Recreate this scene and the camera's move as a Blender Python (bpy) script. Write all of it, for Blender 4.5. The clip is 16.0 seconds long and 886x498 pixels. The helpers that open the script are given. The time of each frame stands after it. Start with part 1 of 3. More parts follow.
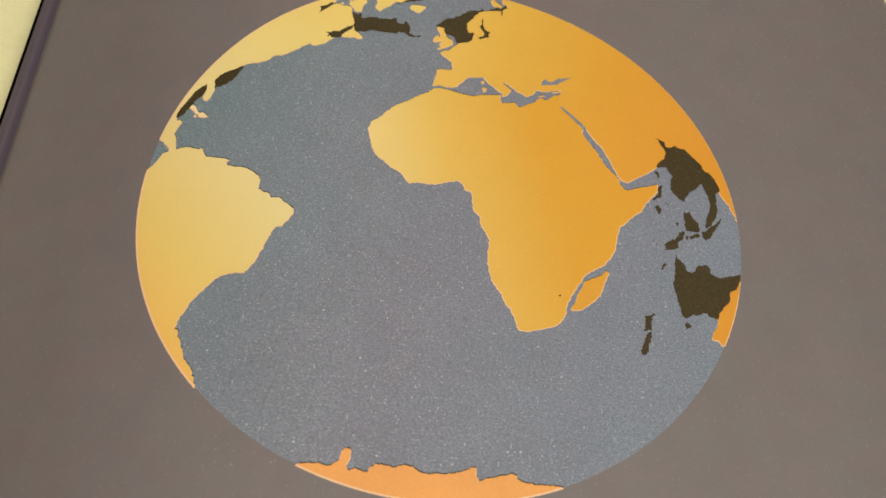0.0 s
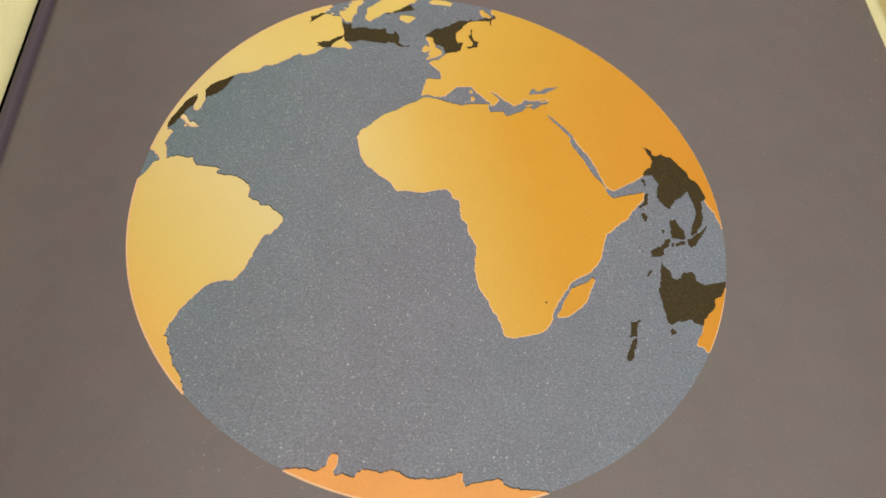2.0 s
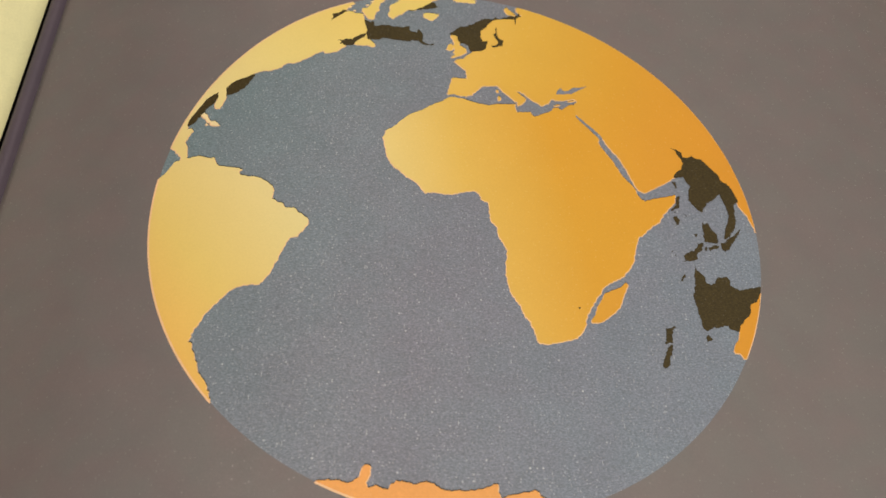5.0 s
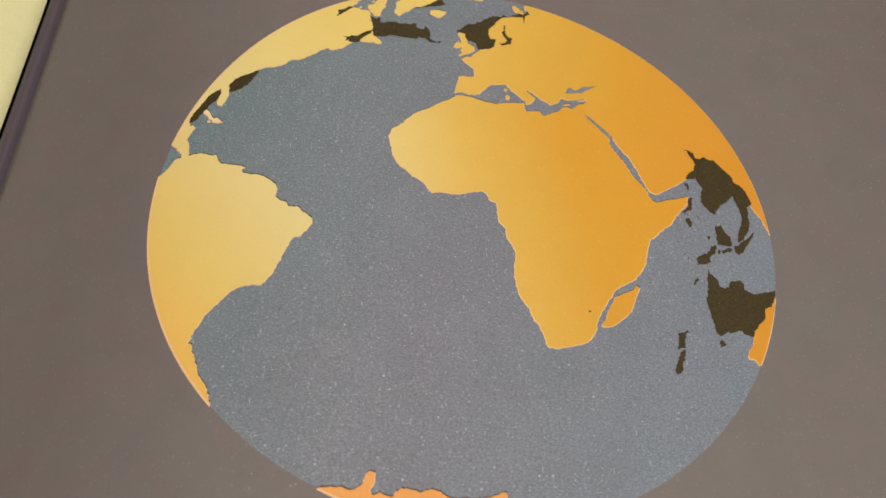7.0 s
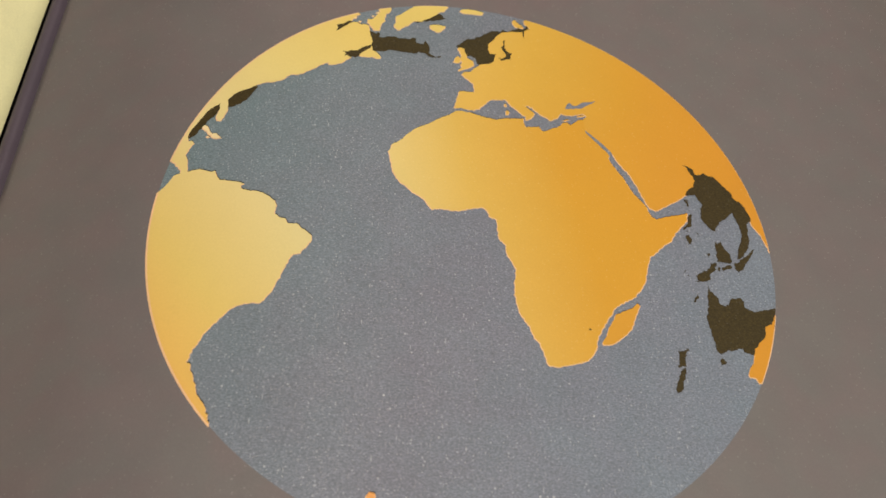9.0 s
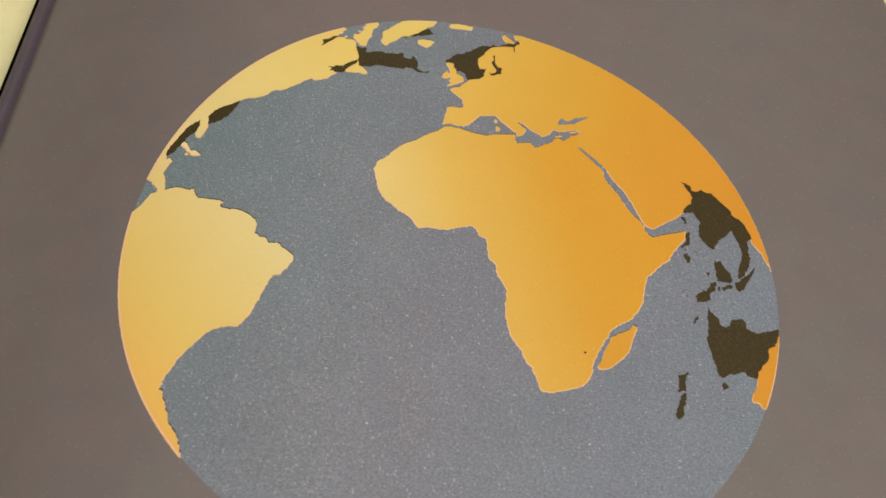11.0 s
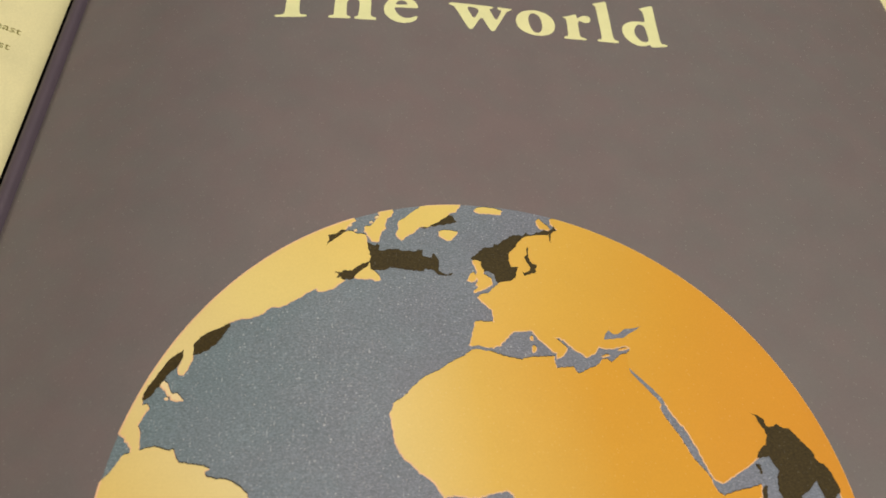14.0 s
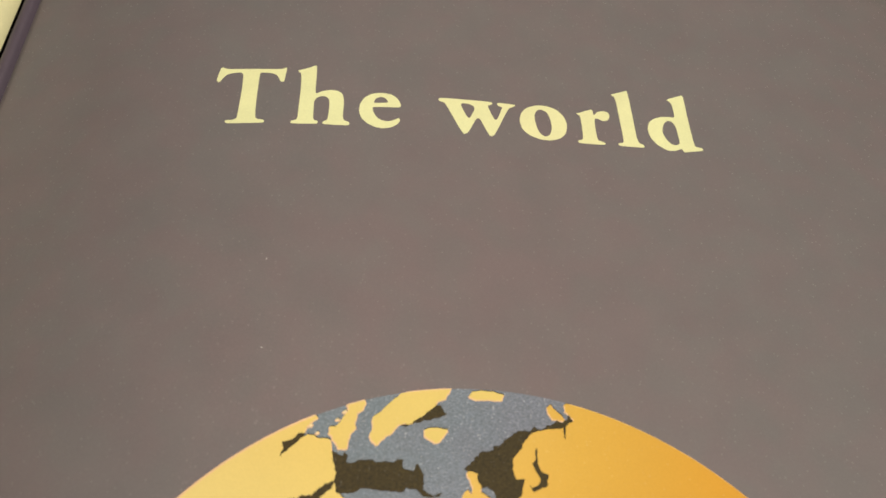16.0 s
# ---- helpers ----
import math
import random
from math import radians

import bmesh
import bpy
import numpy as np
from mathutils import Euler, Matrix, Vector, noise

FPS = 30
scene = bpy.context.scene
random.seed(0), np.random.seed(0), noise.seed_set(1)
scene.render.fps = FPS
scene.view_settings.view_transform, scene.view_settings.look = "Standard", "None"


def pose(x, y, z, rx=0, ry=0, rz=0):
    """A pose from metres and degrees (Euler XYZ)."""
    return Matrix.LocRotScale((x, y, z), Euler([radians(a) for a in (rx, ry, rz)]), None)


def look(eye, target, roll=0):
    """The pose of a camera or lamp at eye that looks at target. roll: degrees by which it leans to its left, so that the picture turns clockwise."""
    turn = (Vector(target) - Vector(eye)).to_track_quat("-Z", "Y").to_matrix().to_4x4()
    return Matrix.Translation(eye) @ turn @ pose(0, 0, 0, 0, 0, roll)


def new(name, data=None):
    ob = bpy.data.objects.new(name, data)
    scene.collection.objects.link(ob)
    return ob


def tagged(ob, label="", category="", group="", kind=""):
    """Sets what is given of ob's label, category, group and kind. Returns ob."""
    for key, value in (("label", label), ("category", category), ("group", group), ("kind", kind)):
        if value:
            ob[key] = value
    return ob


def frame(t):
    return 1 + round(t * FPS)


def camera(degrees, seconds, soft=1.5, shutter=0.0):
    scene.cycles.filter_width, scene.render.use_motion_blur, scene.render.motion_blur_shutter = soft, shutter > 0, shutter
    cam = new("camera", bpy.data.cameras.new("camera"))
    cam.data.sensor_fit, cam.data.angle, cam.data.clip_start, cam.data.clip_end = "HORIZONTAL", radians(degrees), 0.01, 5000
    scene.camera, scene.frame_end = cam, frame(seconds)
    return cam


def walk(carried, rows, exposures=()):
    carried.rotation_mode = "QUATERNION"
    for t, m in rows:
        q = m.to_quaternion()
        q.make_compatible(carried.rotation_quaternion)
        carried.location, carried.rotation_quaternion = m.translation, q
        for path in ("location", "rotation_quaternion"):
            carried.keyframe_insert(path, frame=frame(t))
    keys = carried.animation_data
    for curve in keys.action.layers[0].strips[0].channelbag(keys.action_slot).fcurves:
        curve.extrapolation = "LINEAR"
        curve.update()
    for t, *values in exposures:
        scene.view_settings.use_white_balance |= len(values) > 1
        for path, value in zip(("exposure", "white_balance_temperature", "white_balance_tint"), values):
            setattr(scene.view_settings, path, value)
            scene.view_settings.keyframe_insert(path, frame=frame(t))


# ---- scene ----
from mathutils.geometry import tessellate_polygon

# ---- camera ----
cam = camera(58.79, 16.0, soft=1.6)
cam.data.dof.use_dof, cam.data.dof.focus_distance, cam.data.dof.aperture_fstop = True, 0.179, 25.0
PATH = [
    (0.0, -0.00167, -0.10427, 0.94633, 30.704, 0.486, -0.934),
    (0.5, -0.00196, -0.10441, 0.94756, 30.993, 0.440, -0.941),
    (1.0, -0.00196, -0.10507, 0.94880, 31.088, 0.503, -0.896),
    (1.5, -0.00068, -0.10536, 0.94841, 31.270, 0.463, -0.985),
    (2.0, 0.00045, -0.10543, 0.94759, 31.341, 0.350, -1.110),
    (2.5, 0.00030, -0.10537, 0.94687, 31.313, 0.399, -1.093),
    (3.0, -0.00069, -0.10447, 0.94749, 31.350, 0.332, -0.912),
    (3.2, -0.00178, -0.10393, 0.94793, 31.192, 0.325, -0.947),
    (5.5, -0.00773, -0.10152, 0.94392, 31.270, -0.290, -1.261),
    (6.0, -0.00762, -0.10090, 0.94600, 31.363, -0.506, -0.941),
    (6.5, -0.00845, -0.10062, 0.94437, 31.421, -0.495, -0.922),
    (7.0, -0.00876, -0.10039, 0.94028, 31.573, -0.251, -0.844),
    (7.5, -0.00970, -0.09961, 0.93810, 31.618, -0.225, -0.872),
    (8.0, -0.00865, -0.10088, 0.94310, 31.657, -0.334, -0.826),
    (8.2, -0.01049, -0.10036, 0.94408, 31.722, -0.569, -0.892),
    (10.5, -0.00765, -0.09520, 0.93397, 32.934, -0.601, -1.174),
    (11.0, -0.00738, -0.09488, 0.93441, 33.765, -0.565, -1.230),
    (11.5, -0.00770, -0.09166, 0.93810, 34.302, -0.664, -1.405),
    (12.0, -0.00550, -0.08965, 0.93811, 35.111, -0.516, -1.561),
    (12.5, -0.01121, -0.08292, 0.93392, 35.532, -0.766, -1.702),
    (13.0, -0.01016, -0.06922, 0.93374, 35.786, -0.274, -1.612),
    (13.5, -0.01219, -0.05524, 0.93568, 35.614, -0.289, -1.493),
    (14.0, -0.01061, -0.04180, 0.93627, 35.267, -0.115, -1.220),
    (14.5, -0.01197, -0.03085, 0.93761, 35.078, -0.183, -1.200),
    (15.0, -0.01463, -0.01829, 0.93260, 34.709, -0.263, -1.410),
    (15.5, -0.01184, -0.00235, 0.92987, 34.391, -0.260, -1.412),
    (16.0, -0.00753, 0.01151, 0.92737, 33.990, -0.229, -1.441),
]
walk(cam, [(t, pose(x, y, z, rx, ry, rz)) for t, x, y, z, rx, ry, rz in PATH],
     exposures=[(0.0, 0.04), (13.0, 0.0), (15.0, 0.0), (15.5, 0.08), (16.0, 0.16)])

# ---- light: a warm evening room with a broad lamp and a smaller one under the ceiling ----
world = bpy.data.worlds.new("room_air")
scene.world = world
world.use_nodes = True
world.node_tree.nodes["Background"].inputs[0].default_value = (1.0, 0.9, 0.7, 1)
world.node_tree.nodes["Background"].inputs[1].default_value = 0.02


def area_lamp(name, eye, target, size, watts, colour):
    lamp = bpy.data.lights.new(name, "AREA")
    lamp.shape, lamp.size, lamp.energy, lamp.color = "DISK", size, watts, colour
    ob = new(name, lamp)
    ob.matrix_world = look(eye, target)
    return ob


area_lamp("ceiling_lamp", (0.40, -0.42, 2.38), (0.0, 0.03, 0.79), 1.10, 33.0, (1.0, 0.91, 0.765))
area_lamp("ceiling_spot", (0.38, 0.85, 2.44), (0.0, 0.03, 0.79), 0.22, 8.0, (1.0, 0.91, 0.765))


# ---- materials ----
def nodes_of(name, roughness=0.5, metallic=0.0, specular=0.5):
    mat = bpy.data.materials.new(name)
    mat.use_nodes = True
    tree = mat.node_tree
    shader = tree.nodes["Principled BSDF"]
    shader.inputs["Roughness"].default_value = roughness
    shader.inputs["Metallic"].default_value = metallic
    shader.inputs["Specular IOR Level"].default_value = specular
    coords = tree.nodes.new("ShaderNodeTexCoord")
    return mat, tree, shader, coords.outputs["Object"]


def noise_of(tree, vector, scale, detail=3.0, rough=0.55):
    node = tree.nodes.new("ShaderNodeTexNoise")
    node.inputs["Scale"].default_value = scale
    node.inputs["Detail"].default_value = detail
    node.inputs["Roughness"].default_value = rough
    tree.links.new(vector, node.inputs["Vector"])
    return node.outputs["Fac"]


def ramp_of(tree, value, stops):
    node = tree.nodes.new("ShaderNodeValToRGB")
    el = node.color_ramp.elements
    while len(el) < len(stops):
        el.new(0.5)
    for e, (at, colour) in zip(el, stops):
        e.position, e.color = at, (*colour, 1) if len(colour) == 3 else colour
    tree.links.new(value, node.inputs["Fac"])
    return node.outputs["Color"]


def mix_of(tree, a, b, fac, mode="MIX"):
    node = tree.nodes.new("ShaderNodeMix")
    node.data_type, node.blend_type = "RGBA", mode
    for value, at in ((fac, 0), (a, 6), (b, 7)):
        if isinstance(value, bpy.types.NodeSocket):
            tree.links.new(value, node.inputs[at])
        else:
            node.inputs[at].default_value = value if at == 0 else (*value, 1)
    return node.outputs[2]


def sparkle_dots_of(tree, vector, scale, reach, size=0.22, stretch=None):
    """Sparkle painted as small light dots, each of its own strength: the middles of Voronoi cells, only the ones that
    chance picks. stretch: drawn out into fibres.
    """
    if stretch:
        turn = tree.nodes.new("ShaderNodeMapping")
        turn.inputs["Rotation"].default_value = (0, 0, stretch[0])
        turn.inputs["Scale"].default_value = (1, stretch[1], 1)
        tree.links.new(vector, turn.inputs["Vector"])
        vector = turn.outputs["Vector"]
    cells = tree.nodes.new("ShaderNodeTexVoronoi")
    cells.inputs["Scale"].default_value = scale
    tree.links.new(vector, cells.inputs["Vector"])
    dot = ramp_of(tree, cells.outputs["Distance"], [(0.0, (1, 1, 1)), (size, (0, 0, 0))])
    pick = ramp_of(tree, cells.outputs["Color"], [(reach, (0, 0, 0)), (min(1.0, reach + 0.25), (1, 1, 1))])
    return mix_of(tree, dot, pick, 1.0, "MULTIPLY")


def bump_of(tree, shader, height, strength, distance):
    node = tree.nodes.new("ShaderNodeBump")
    node.inputs["Strength"].default_value, node.inputs["Distance"].default_value = strength, distance
    tree.links.new(height, node.inputs["Height"])
    tree.links.new(node.outputs["Normal"], shader.inputs["Normal"])


def printed(name, colour, grain=0.12, specks=0.0, sparkle_colour=(0.75, 0.72, 0.66), roughness=0.5, specular=0.5, axis=None, stops=None, offset=0.5, fleck=0.0,
            wide_mottle=1.0, hue_mottle=0.0, blush=None, glints=()):
    """Ink on uncoated paper: mottle at two sizes, fibre relief, tiny pale spots that paint sparkle into the colour.
    axis and stops: a printed blend.
    blush: (place, reach, tint), where the ink mix leans to another hue. glints: (scale, reach, size) of loose shiny
    fibres that lie at all angles."""
    mat, tree, shader, at = nodes_of(name, roughness, 0, specular)
    base = colour
    if stops:
        dot = tree.nodes.new("ShaderNodeVectorMath")
        dot.operation = "DOT_PRODUCT"
        dot.inputs[1].default_value = axis
        tree.links.new(at, dot.inputs[0])
        add = tree.nodes.new("ShaderNodeMath")
        add.operation = "ADD"
        add.inputs[1].default_value = offset
        tree.links.new(dot.outputs["Value"], add.inputs[0])
        base = ramp_of(tree, add.outputs[0], stops)
    fine = noise_of(tree, at, 2300, 3)
    wide = noise_of(tree, at, 90, 4)
    dark = tuple(1 - 2 * grain for _ in range(3))
    col = mix_of(tree, base, ramp_of(tree, fine, [(0.3, dark), (0.7, (1, 1, 1))]), 1.0, "MULTIPLY")
    col = mix_of(tree, col, ramp_of(tree, wide, [(0.3, (0.93, 0.93, 0.93)), (0.7, (1.04, 1.03, 1.02))]), wide_mottle, "MULTIPLY")
    if fleck:
        lay = tree.nodes.new("ShaderNodeMapping")
        lay.inputs["Scale"].default_value = (0.45, 1, 1)
        tree.links.new(at, lay.inputs["Vector"])
        fibre = noise_of(tree, lay.outputs["Vector"], 4000, 2, 0.6)
        low, high = (1 - fleck,) * 3, (1 + 0.8 * fleck,) * 3
        col = mix_of(tree, col, ramp_of(tree, fibre, [(0.34, low), (0.52, (0.96, 0.96, 0.96)), (0.72, high)]), 1.0, "MULTIPLY")
    broad = noise_of(tree, at, 14, 2)
    col = mix_of(tree, col, ramp_of(tree, broad, [(0.35, (1.02, 0.985, 0.985)), (0.65, (0.99, 1.005, 1.0))]), 1.0, "MULTIPLY")
    if hue_mottle:
        patches = noise_of(tree, at, 130, 2, 0.4)
        k = hue_mottle
        col = mix_of(tree, col, ramp_of(tree, patches, [(0.36, (1 + k, 1 - 0.8 * k, 1 - 0.2 * k)), (0.64, (1 - k, 1 + 0.6 * k, 1 + 0.5 * k))]), 1.0, "MULTIPLY")
    if blush:
        place, reach, tint = blush
        away = tree.nodes.new("ShaderNodeVectorMath")
        away.operation = "DISTANCE"
        away.inputs[1].default_value = place
        tree.links.new(at, away.inputs[0])
        share = tree.nodes.new("ShaderNodeMapRange")
        share.interpolation_type = "SMOOTHSTEP"
        share.inputs["From Min"].default_value, share.inputs["From Max"].default_value = reach, 0.0
        tree.links.new(away.outputs["Value"], share.inputs["Value"])
        col = mix_of(tree, col, tint, share.outputs["Result"], "MULTIPLY")
    # the sheet's sparkle, mixed into the base colour as pale dots and fibres
    if specks:
        for scale, reach, size, stretch in ((1500, 0.55, 0.30, None), (750, 0.70, 0.20, None), (380, 0.80, 0.11, None),
                                            (1100, 0.62, 0.15, (0.5, 0.2)), (1000, 0.64, 0.14, (2.1, 0.18)), (1050, 0.66, 0.14, (1.3, 0.2))):
            spots = sparkle_dots_of(tree, at, scale, reach, size, stretch)
            col = mix_of(tree, col, sparkle_colour, mix_of(tree, (0, 0, 0), spots, specks if scale > 800 else min(1.0, 1.8 * specks)))
    tree.links.new(col, shader.inputs["Base Color"])
    bump_of(tree, shader, fine, 0.14, 0.00004)
    if glints:
        shining(tree, shader, at, glints)
    return mat


def shining(tree, shader, at, glints):
    """Loose fibres and dust with a smooth face over the ink, each tilted its own way, so that some of them mirror the lamp."""
    normal, weight = None, (0, 0, 0)
    for scale, reach, size in glints:
        cells = tree.nodes.new("ShaderNodeTexVoronoi")
        cells.voronoi_dimensions = "2D"
        cells.inputs["Scale"].default_value = scale
        tree.links.new(at, cells.inputs["Vector"])
        dot = ramp_of(tree, cells.outputs["Distance"], [(0.5 * size, (1, 1, 1)), (size, (0, 0, 0))])
        chance = tree.nodes.new("ShaderNodeTexWhiteNoise")
        tree.links.new(cells.outputs["Position"], chance.inputs["Vector"])
        pick = ramp_of(tree, chance.outputs["Value"], [(reach, (0, 0, 0)), (min(1.0, reach + 0.02), (1, 1, 1))])
        mask = mix_of(tree, dot, pick, 1.0, "MULTIPLY")
        lean = tree.nodes.new("ShaderNodeVectorMath")
        lean.operation = "MULTIPLY_ADD"
        lean.inputs[1].default_value, lean.inputs[2].default_value = (0.46, 0.46, 0.0), (-0.23, -0.23, 0.0)
        tree.links.new(chance.outputs["Color"], lean.inputs[0])
        tilt = mix_of(tree, normal or (0, 0, 0), lean.outputs["Vector"], mask)
        normal, weight = tilt, mix_of(tree, weight, (1, 1, 1), mask)
    add = tree.nodes.new("ShaderNodeVectorMath")
    add.operation = "ADD"
    tree.links.new(tree.nodes.new("ShaderNodeNewGeometry").outputs["Normal"], add.inputs[0])
    tree.links.new(normal, add.inputs[1])
    unit = tree.nodes.new("ShaderNodeVectorMath")
    unit.operation = "NORMALIZE"
    tree.links.new(add.outputs["Vector"], unit.inputs[0])
    tree.links.new(unit.outputs["Vector"], shader.inputs["Coat Normal"])
    tree.links.new(weight, shader.inputs["Coat Weight"])
    shader.inputs["Coat Roughness"].default_value = 0.28


NAVY = printed("dark_page_ink", (0.122, 0.107, 0.116), 0.045, 0.04, roughness=0.65, specular=0.85, fleck=0.03, hue_mottle=0.03,
               blush=((0.0, 0.088, 0.04), 0.075, (1.07, 0.93, 0.95)), glints=((620, 0.87, 0.14), (1100, 0.95, 0.20)))
OCEAN = printed("ocean_ink", None, 0.12, 0.46, (0.70, 0.73, 0.78), roughness=0.58, specular=0.6, fleck=0.28, axis=(-6.0, 2.0, 0), hue_mottle=0.015,
                glints=((700, 0.55, 0.15), (1050, 0.66, 0.20)), stops=[
    (0.0, (0.172, 0.214, 0.295)), (0.25, (0.163, 0.196, 0.272)), (0.50, (0.164, 0.184, 0.253)), (0.72, (0.158, 0.199, 0.258)), (0.95, (0.143, 0.212, 0.256))])
DARK = printed("far_land_ink", (0.056, 0.040, 0.0105), 0.28, 0.08, roughness=0.6, specular=0.24, fleck=0.25)
PALE = printed("pale_edge_ink", (0.72, 0.47, 0.28), 0.05)
SHADE = printed("thin_dark_edge_ink", (0.04, 0.036, 0.025), 0.1, specular=0.2)
LAND_AFRICA = printed("land_ink_yellow_to_orange", None, 0.025, 0.10, axis=(7.0, 1.0, 0), specular=0.25, wide_mottle=0.3, sparkle_colour=(0.85, 0.75, 0.45), glints=((650, 0.75, 0.14),), stops=[
    (0.36, (0.665, 0.545, 0.225)), (0.51, (0.615, 0.405, 0.085)), (0.68, (0.580, 0.302, 0.026)), (0.95, (0.578, 0.279, 0.021))])
LAND_ASIA = printed("land_ink_orange", None, 0.025, 0.06, axis=(6.0, -1.5, 0), specular=0.25, wide_mottle=0.3, glints=((650, 0.85, 0.14),), stops=[
    (0.36, (0.655, 0.445, 0.110)), (0.52, (0.608, 0.362, 0.055)), (0.68, (0.580, 0.298, 0.028)), (0.88, (0.572, 0.257, 0.024))])
LAND_AMERICA = printed("land_ink_pale_yellow", None, 0.025, 0.05, axis=(8.0, 7.0, 0), offset=0.8, specular=0.25, wide_mottle=0.3, stops=[
    (0.0, (0.70, 0.35, 0.09)), (0.08, (0.66, 0.42, 0.11)), (0.22, (0.63, 0.480, 0.152)), (0.48, (0.640, 0.550, 0.270)), (0.72, (0.655, 0.550, 0.215)),
    (1.0, (0.66, 0.505, 0.15))])
LAND_SOUTH = printed("land_ink_salmon_orange", (0.70, 0.33, 0.095), 0.05, 0.10, specular=0.25)
LAND_PALE = printed("land_ink_cream", (0.72, 0.61, 0.36), 0.05, specular=0.25)
# darker violet carries the shade where the page falls into the gutter
VIOLET = printed("gutter_band_shade", (0.075, 0.060, 0.085), 0.06, roughness=0.6, specular=0.3)
# near-black colour stands in for the deep shadow inside the gutter
GUTTER_SHADOW = printed("gutter_shadow_strip", (0.008, 0.007, 0.008), 0.1, roughness=0.9, specular=0.1)
CREAM_INK = printed("title_cream_ink", (0.705, 0.72, 0.41), 0.04)
CREAM = printed("cream_paper", (0.65, 0.635, 0.385), 0.05, roughness=0.7, specular=0.3)
TEXT_INK = printed("olive_text_ink", (0.17, 0.16, 0.02), 0.1)


def cloth_board():
    mat, tree, shader, at = nodes_of("book_cloth", 0.8, 0, 0.3)
    weave = noise_of(tree, at, 1800, 2)
    tree.links.new(ramp_of(tree, weave, [(0.3, (0.05, 0.045, 0.06)), (0.7, (0.09, 0.08, 0.10))]), shader.inputs["Base Color"])
    bump_of(tree, shader, weave, 0.4, 0.0002)
    return mat


def wood(name, dark, light):
    mat, tree, shader, at = nodes_of(name, 0.5, 0, 0.4)
    stretch = tree.nodes.new("ShaderNodeMapping")
    stretch.inputs["Scale"].default_value = (14, 1.2, 14)
    tree.links.new(at, stretch.inputs["Vector"])
    grain = noise_of(tree, stretch.outputs["Vector"], 6, 6, 0.65)
    fine = noise_of(tree, at, 220, 3)
    col = ramp_of(tree, grain, [(0.3, dark), (0.7, light)])
    col = mix_of(tree, col, ramp_of(tree, fine, [(0.35, (0.85, 0.85, 0.85)), (0.65, (1, 1, 1))]), 1.0, "MULTIPLY")
    tree.links.new(col, shader.inputs["Base Color"])
    bump_of(tree, shader, grain, 0.2, 0.0006)
    return mat


def plaster(name, colour):
    mat, tree, shader, at = nodes_of(name, 0.85, 0, 0.3)
    wide, fine = noise_of(tree, at, 1.5, 4), noise_of(tree, at, 160, 3)
    low = tuple(0.93 * c for c in colour)
    tree.links.new(ramp_of(tree, wide, [(0.3, low), (0.7, colour)]), shader.inputs["Base Color"])
    bump_of(tree, shader, fine, 0.2, 0.001)
    return mat


CLOTH = cloth_board()
TABLE = wood("olive_beige_wood", (0.36, 0.31, 0.13), (0.48, 0.42, 0.20))
BOARDS = wood("floor_wood", (0.20, 0.12, 0.06), (0.34, 0.21, 0.11))
WALL = plaster("wall_paint", (0.72, 0.70, 0.64))
CEILING = plaster("ceiling_paint", (0.80, 0.79, 0.76))


# ---- building helpers ----
def part(name, bm, material, parent=None, label=""):
    """Links a bmesh as one mesh object, under a thing or a part."""
    bmesh.ops.recalc_face_normals(bm, faces=bm.faces) if parent is None else None
    mesh = bpy.data.meshes.new(name)
    bm.to_mesh(mesh)
    bm.free()
    for m in material if isinstance(material, (list, tuple)) else [material]:
        mesh.materials.append(m)
    ob = new(name, mesh)
    ob.parent = parent
    return tagged(ob, label)


def box(bm, low, high, bevel=0.0):
    made = bmesh.ops.create_cube(bm, size=1.0)["verts"]
    mid = [(a + b) / 2 for a, b in zip(low, high)]
    for v in made:
        v.co = Vector([m + c * (b - a) for m, c, a, b in zip(mid, v.co, low, high)])
    if bevel:
        edges = {e for v in made for e in v.link_edges}
        bmesh.ops.bevel(bm, geom=list(edges), offset=bevel, segments=2, affect="EDGES", profile=0.5)


# ---- the room ----
def slab(name, low, high, material, label, category):
    bm = bmesh.new()
    box(bm, low, high)
    tagged(part(name, bm, material), label, category, kind="structure")


slab("floor", (-2.0, -2.2, -0.1), (2.4, 2.2, 0.0), BOARDS, "brown wooden floor under the table", "floor")
slab("ceiling", (-2.0, -2.2, 2.5), (2.4, 2.2, 2.6), CEILING, "plain white painted ceiling", "ceiling")
slab("wall_north", (-2.1, 2.2, 0.0), (2.5, 2.3, 2.5), WALL, "plain off-white painted wall", "wall")
slab("wall_south", (-2.1, -2.3, 0.0), (2.5, -2.2, 2.5), WALL, "plain off-white painted wall", "wall")
slab("wall_west", (-2.1, -2.2, 0.0), (-2.0, 2.2, 2.5), WALL, "plain off-white painted wall", "wall")
slab("wall_east", (2.4, -2.2, 0.0), (2.5, 2.2, 2.5), WALL, "plain off-white painted wall", "wall")


# ---- the table ----
def table():
    thing = new("table")
    tagged(thing, "olive-beige wooden table under the open book", "table")
    bm = bmesh.new()
    box(bm, (-0.75, -0.45, 0.722), (0.65, 0.50, 0.75), 0.004)
    part("tabletop", bm, TABLE, thing)
    for x in (-0.70, 0.60):
        for y in (-0.40, 0.45):
            bm = bmesh.new()
            box(bm, (x - 0.03, y - 0.03, 0.0), (x + 0.03, y + 0.03, 0.722), 0.004)
            part("leg", bm, TABLE, thing)


table()

# ---- the open book: x across the page, y up the page, from the globe's centre ----
GLOBE = 0.070
INNER, OUTER, FOOT, HEAD = -0.1146, 0.1465, -0.165, 0.212
BASE = 0.75
FALL = -0.085  # from here to the gutter the page slopes evenly
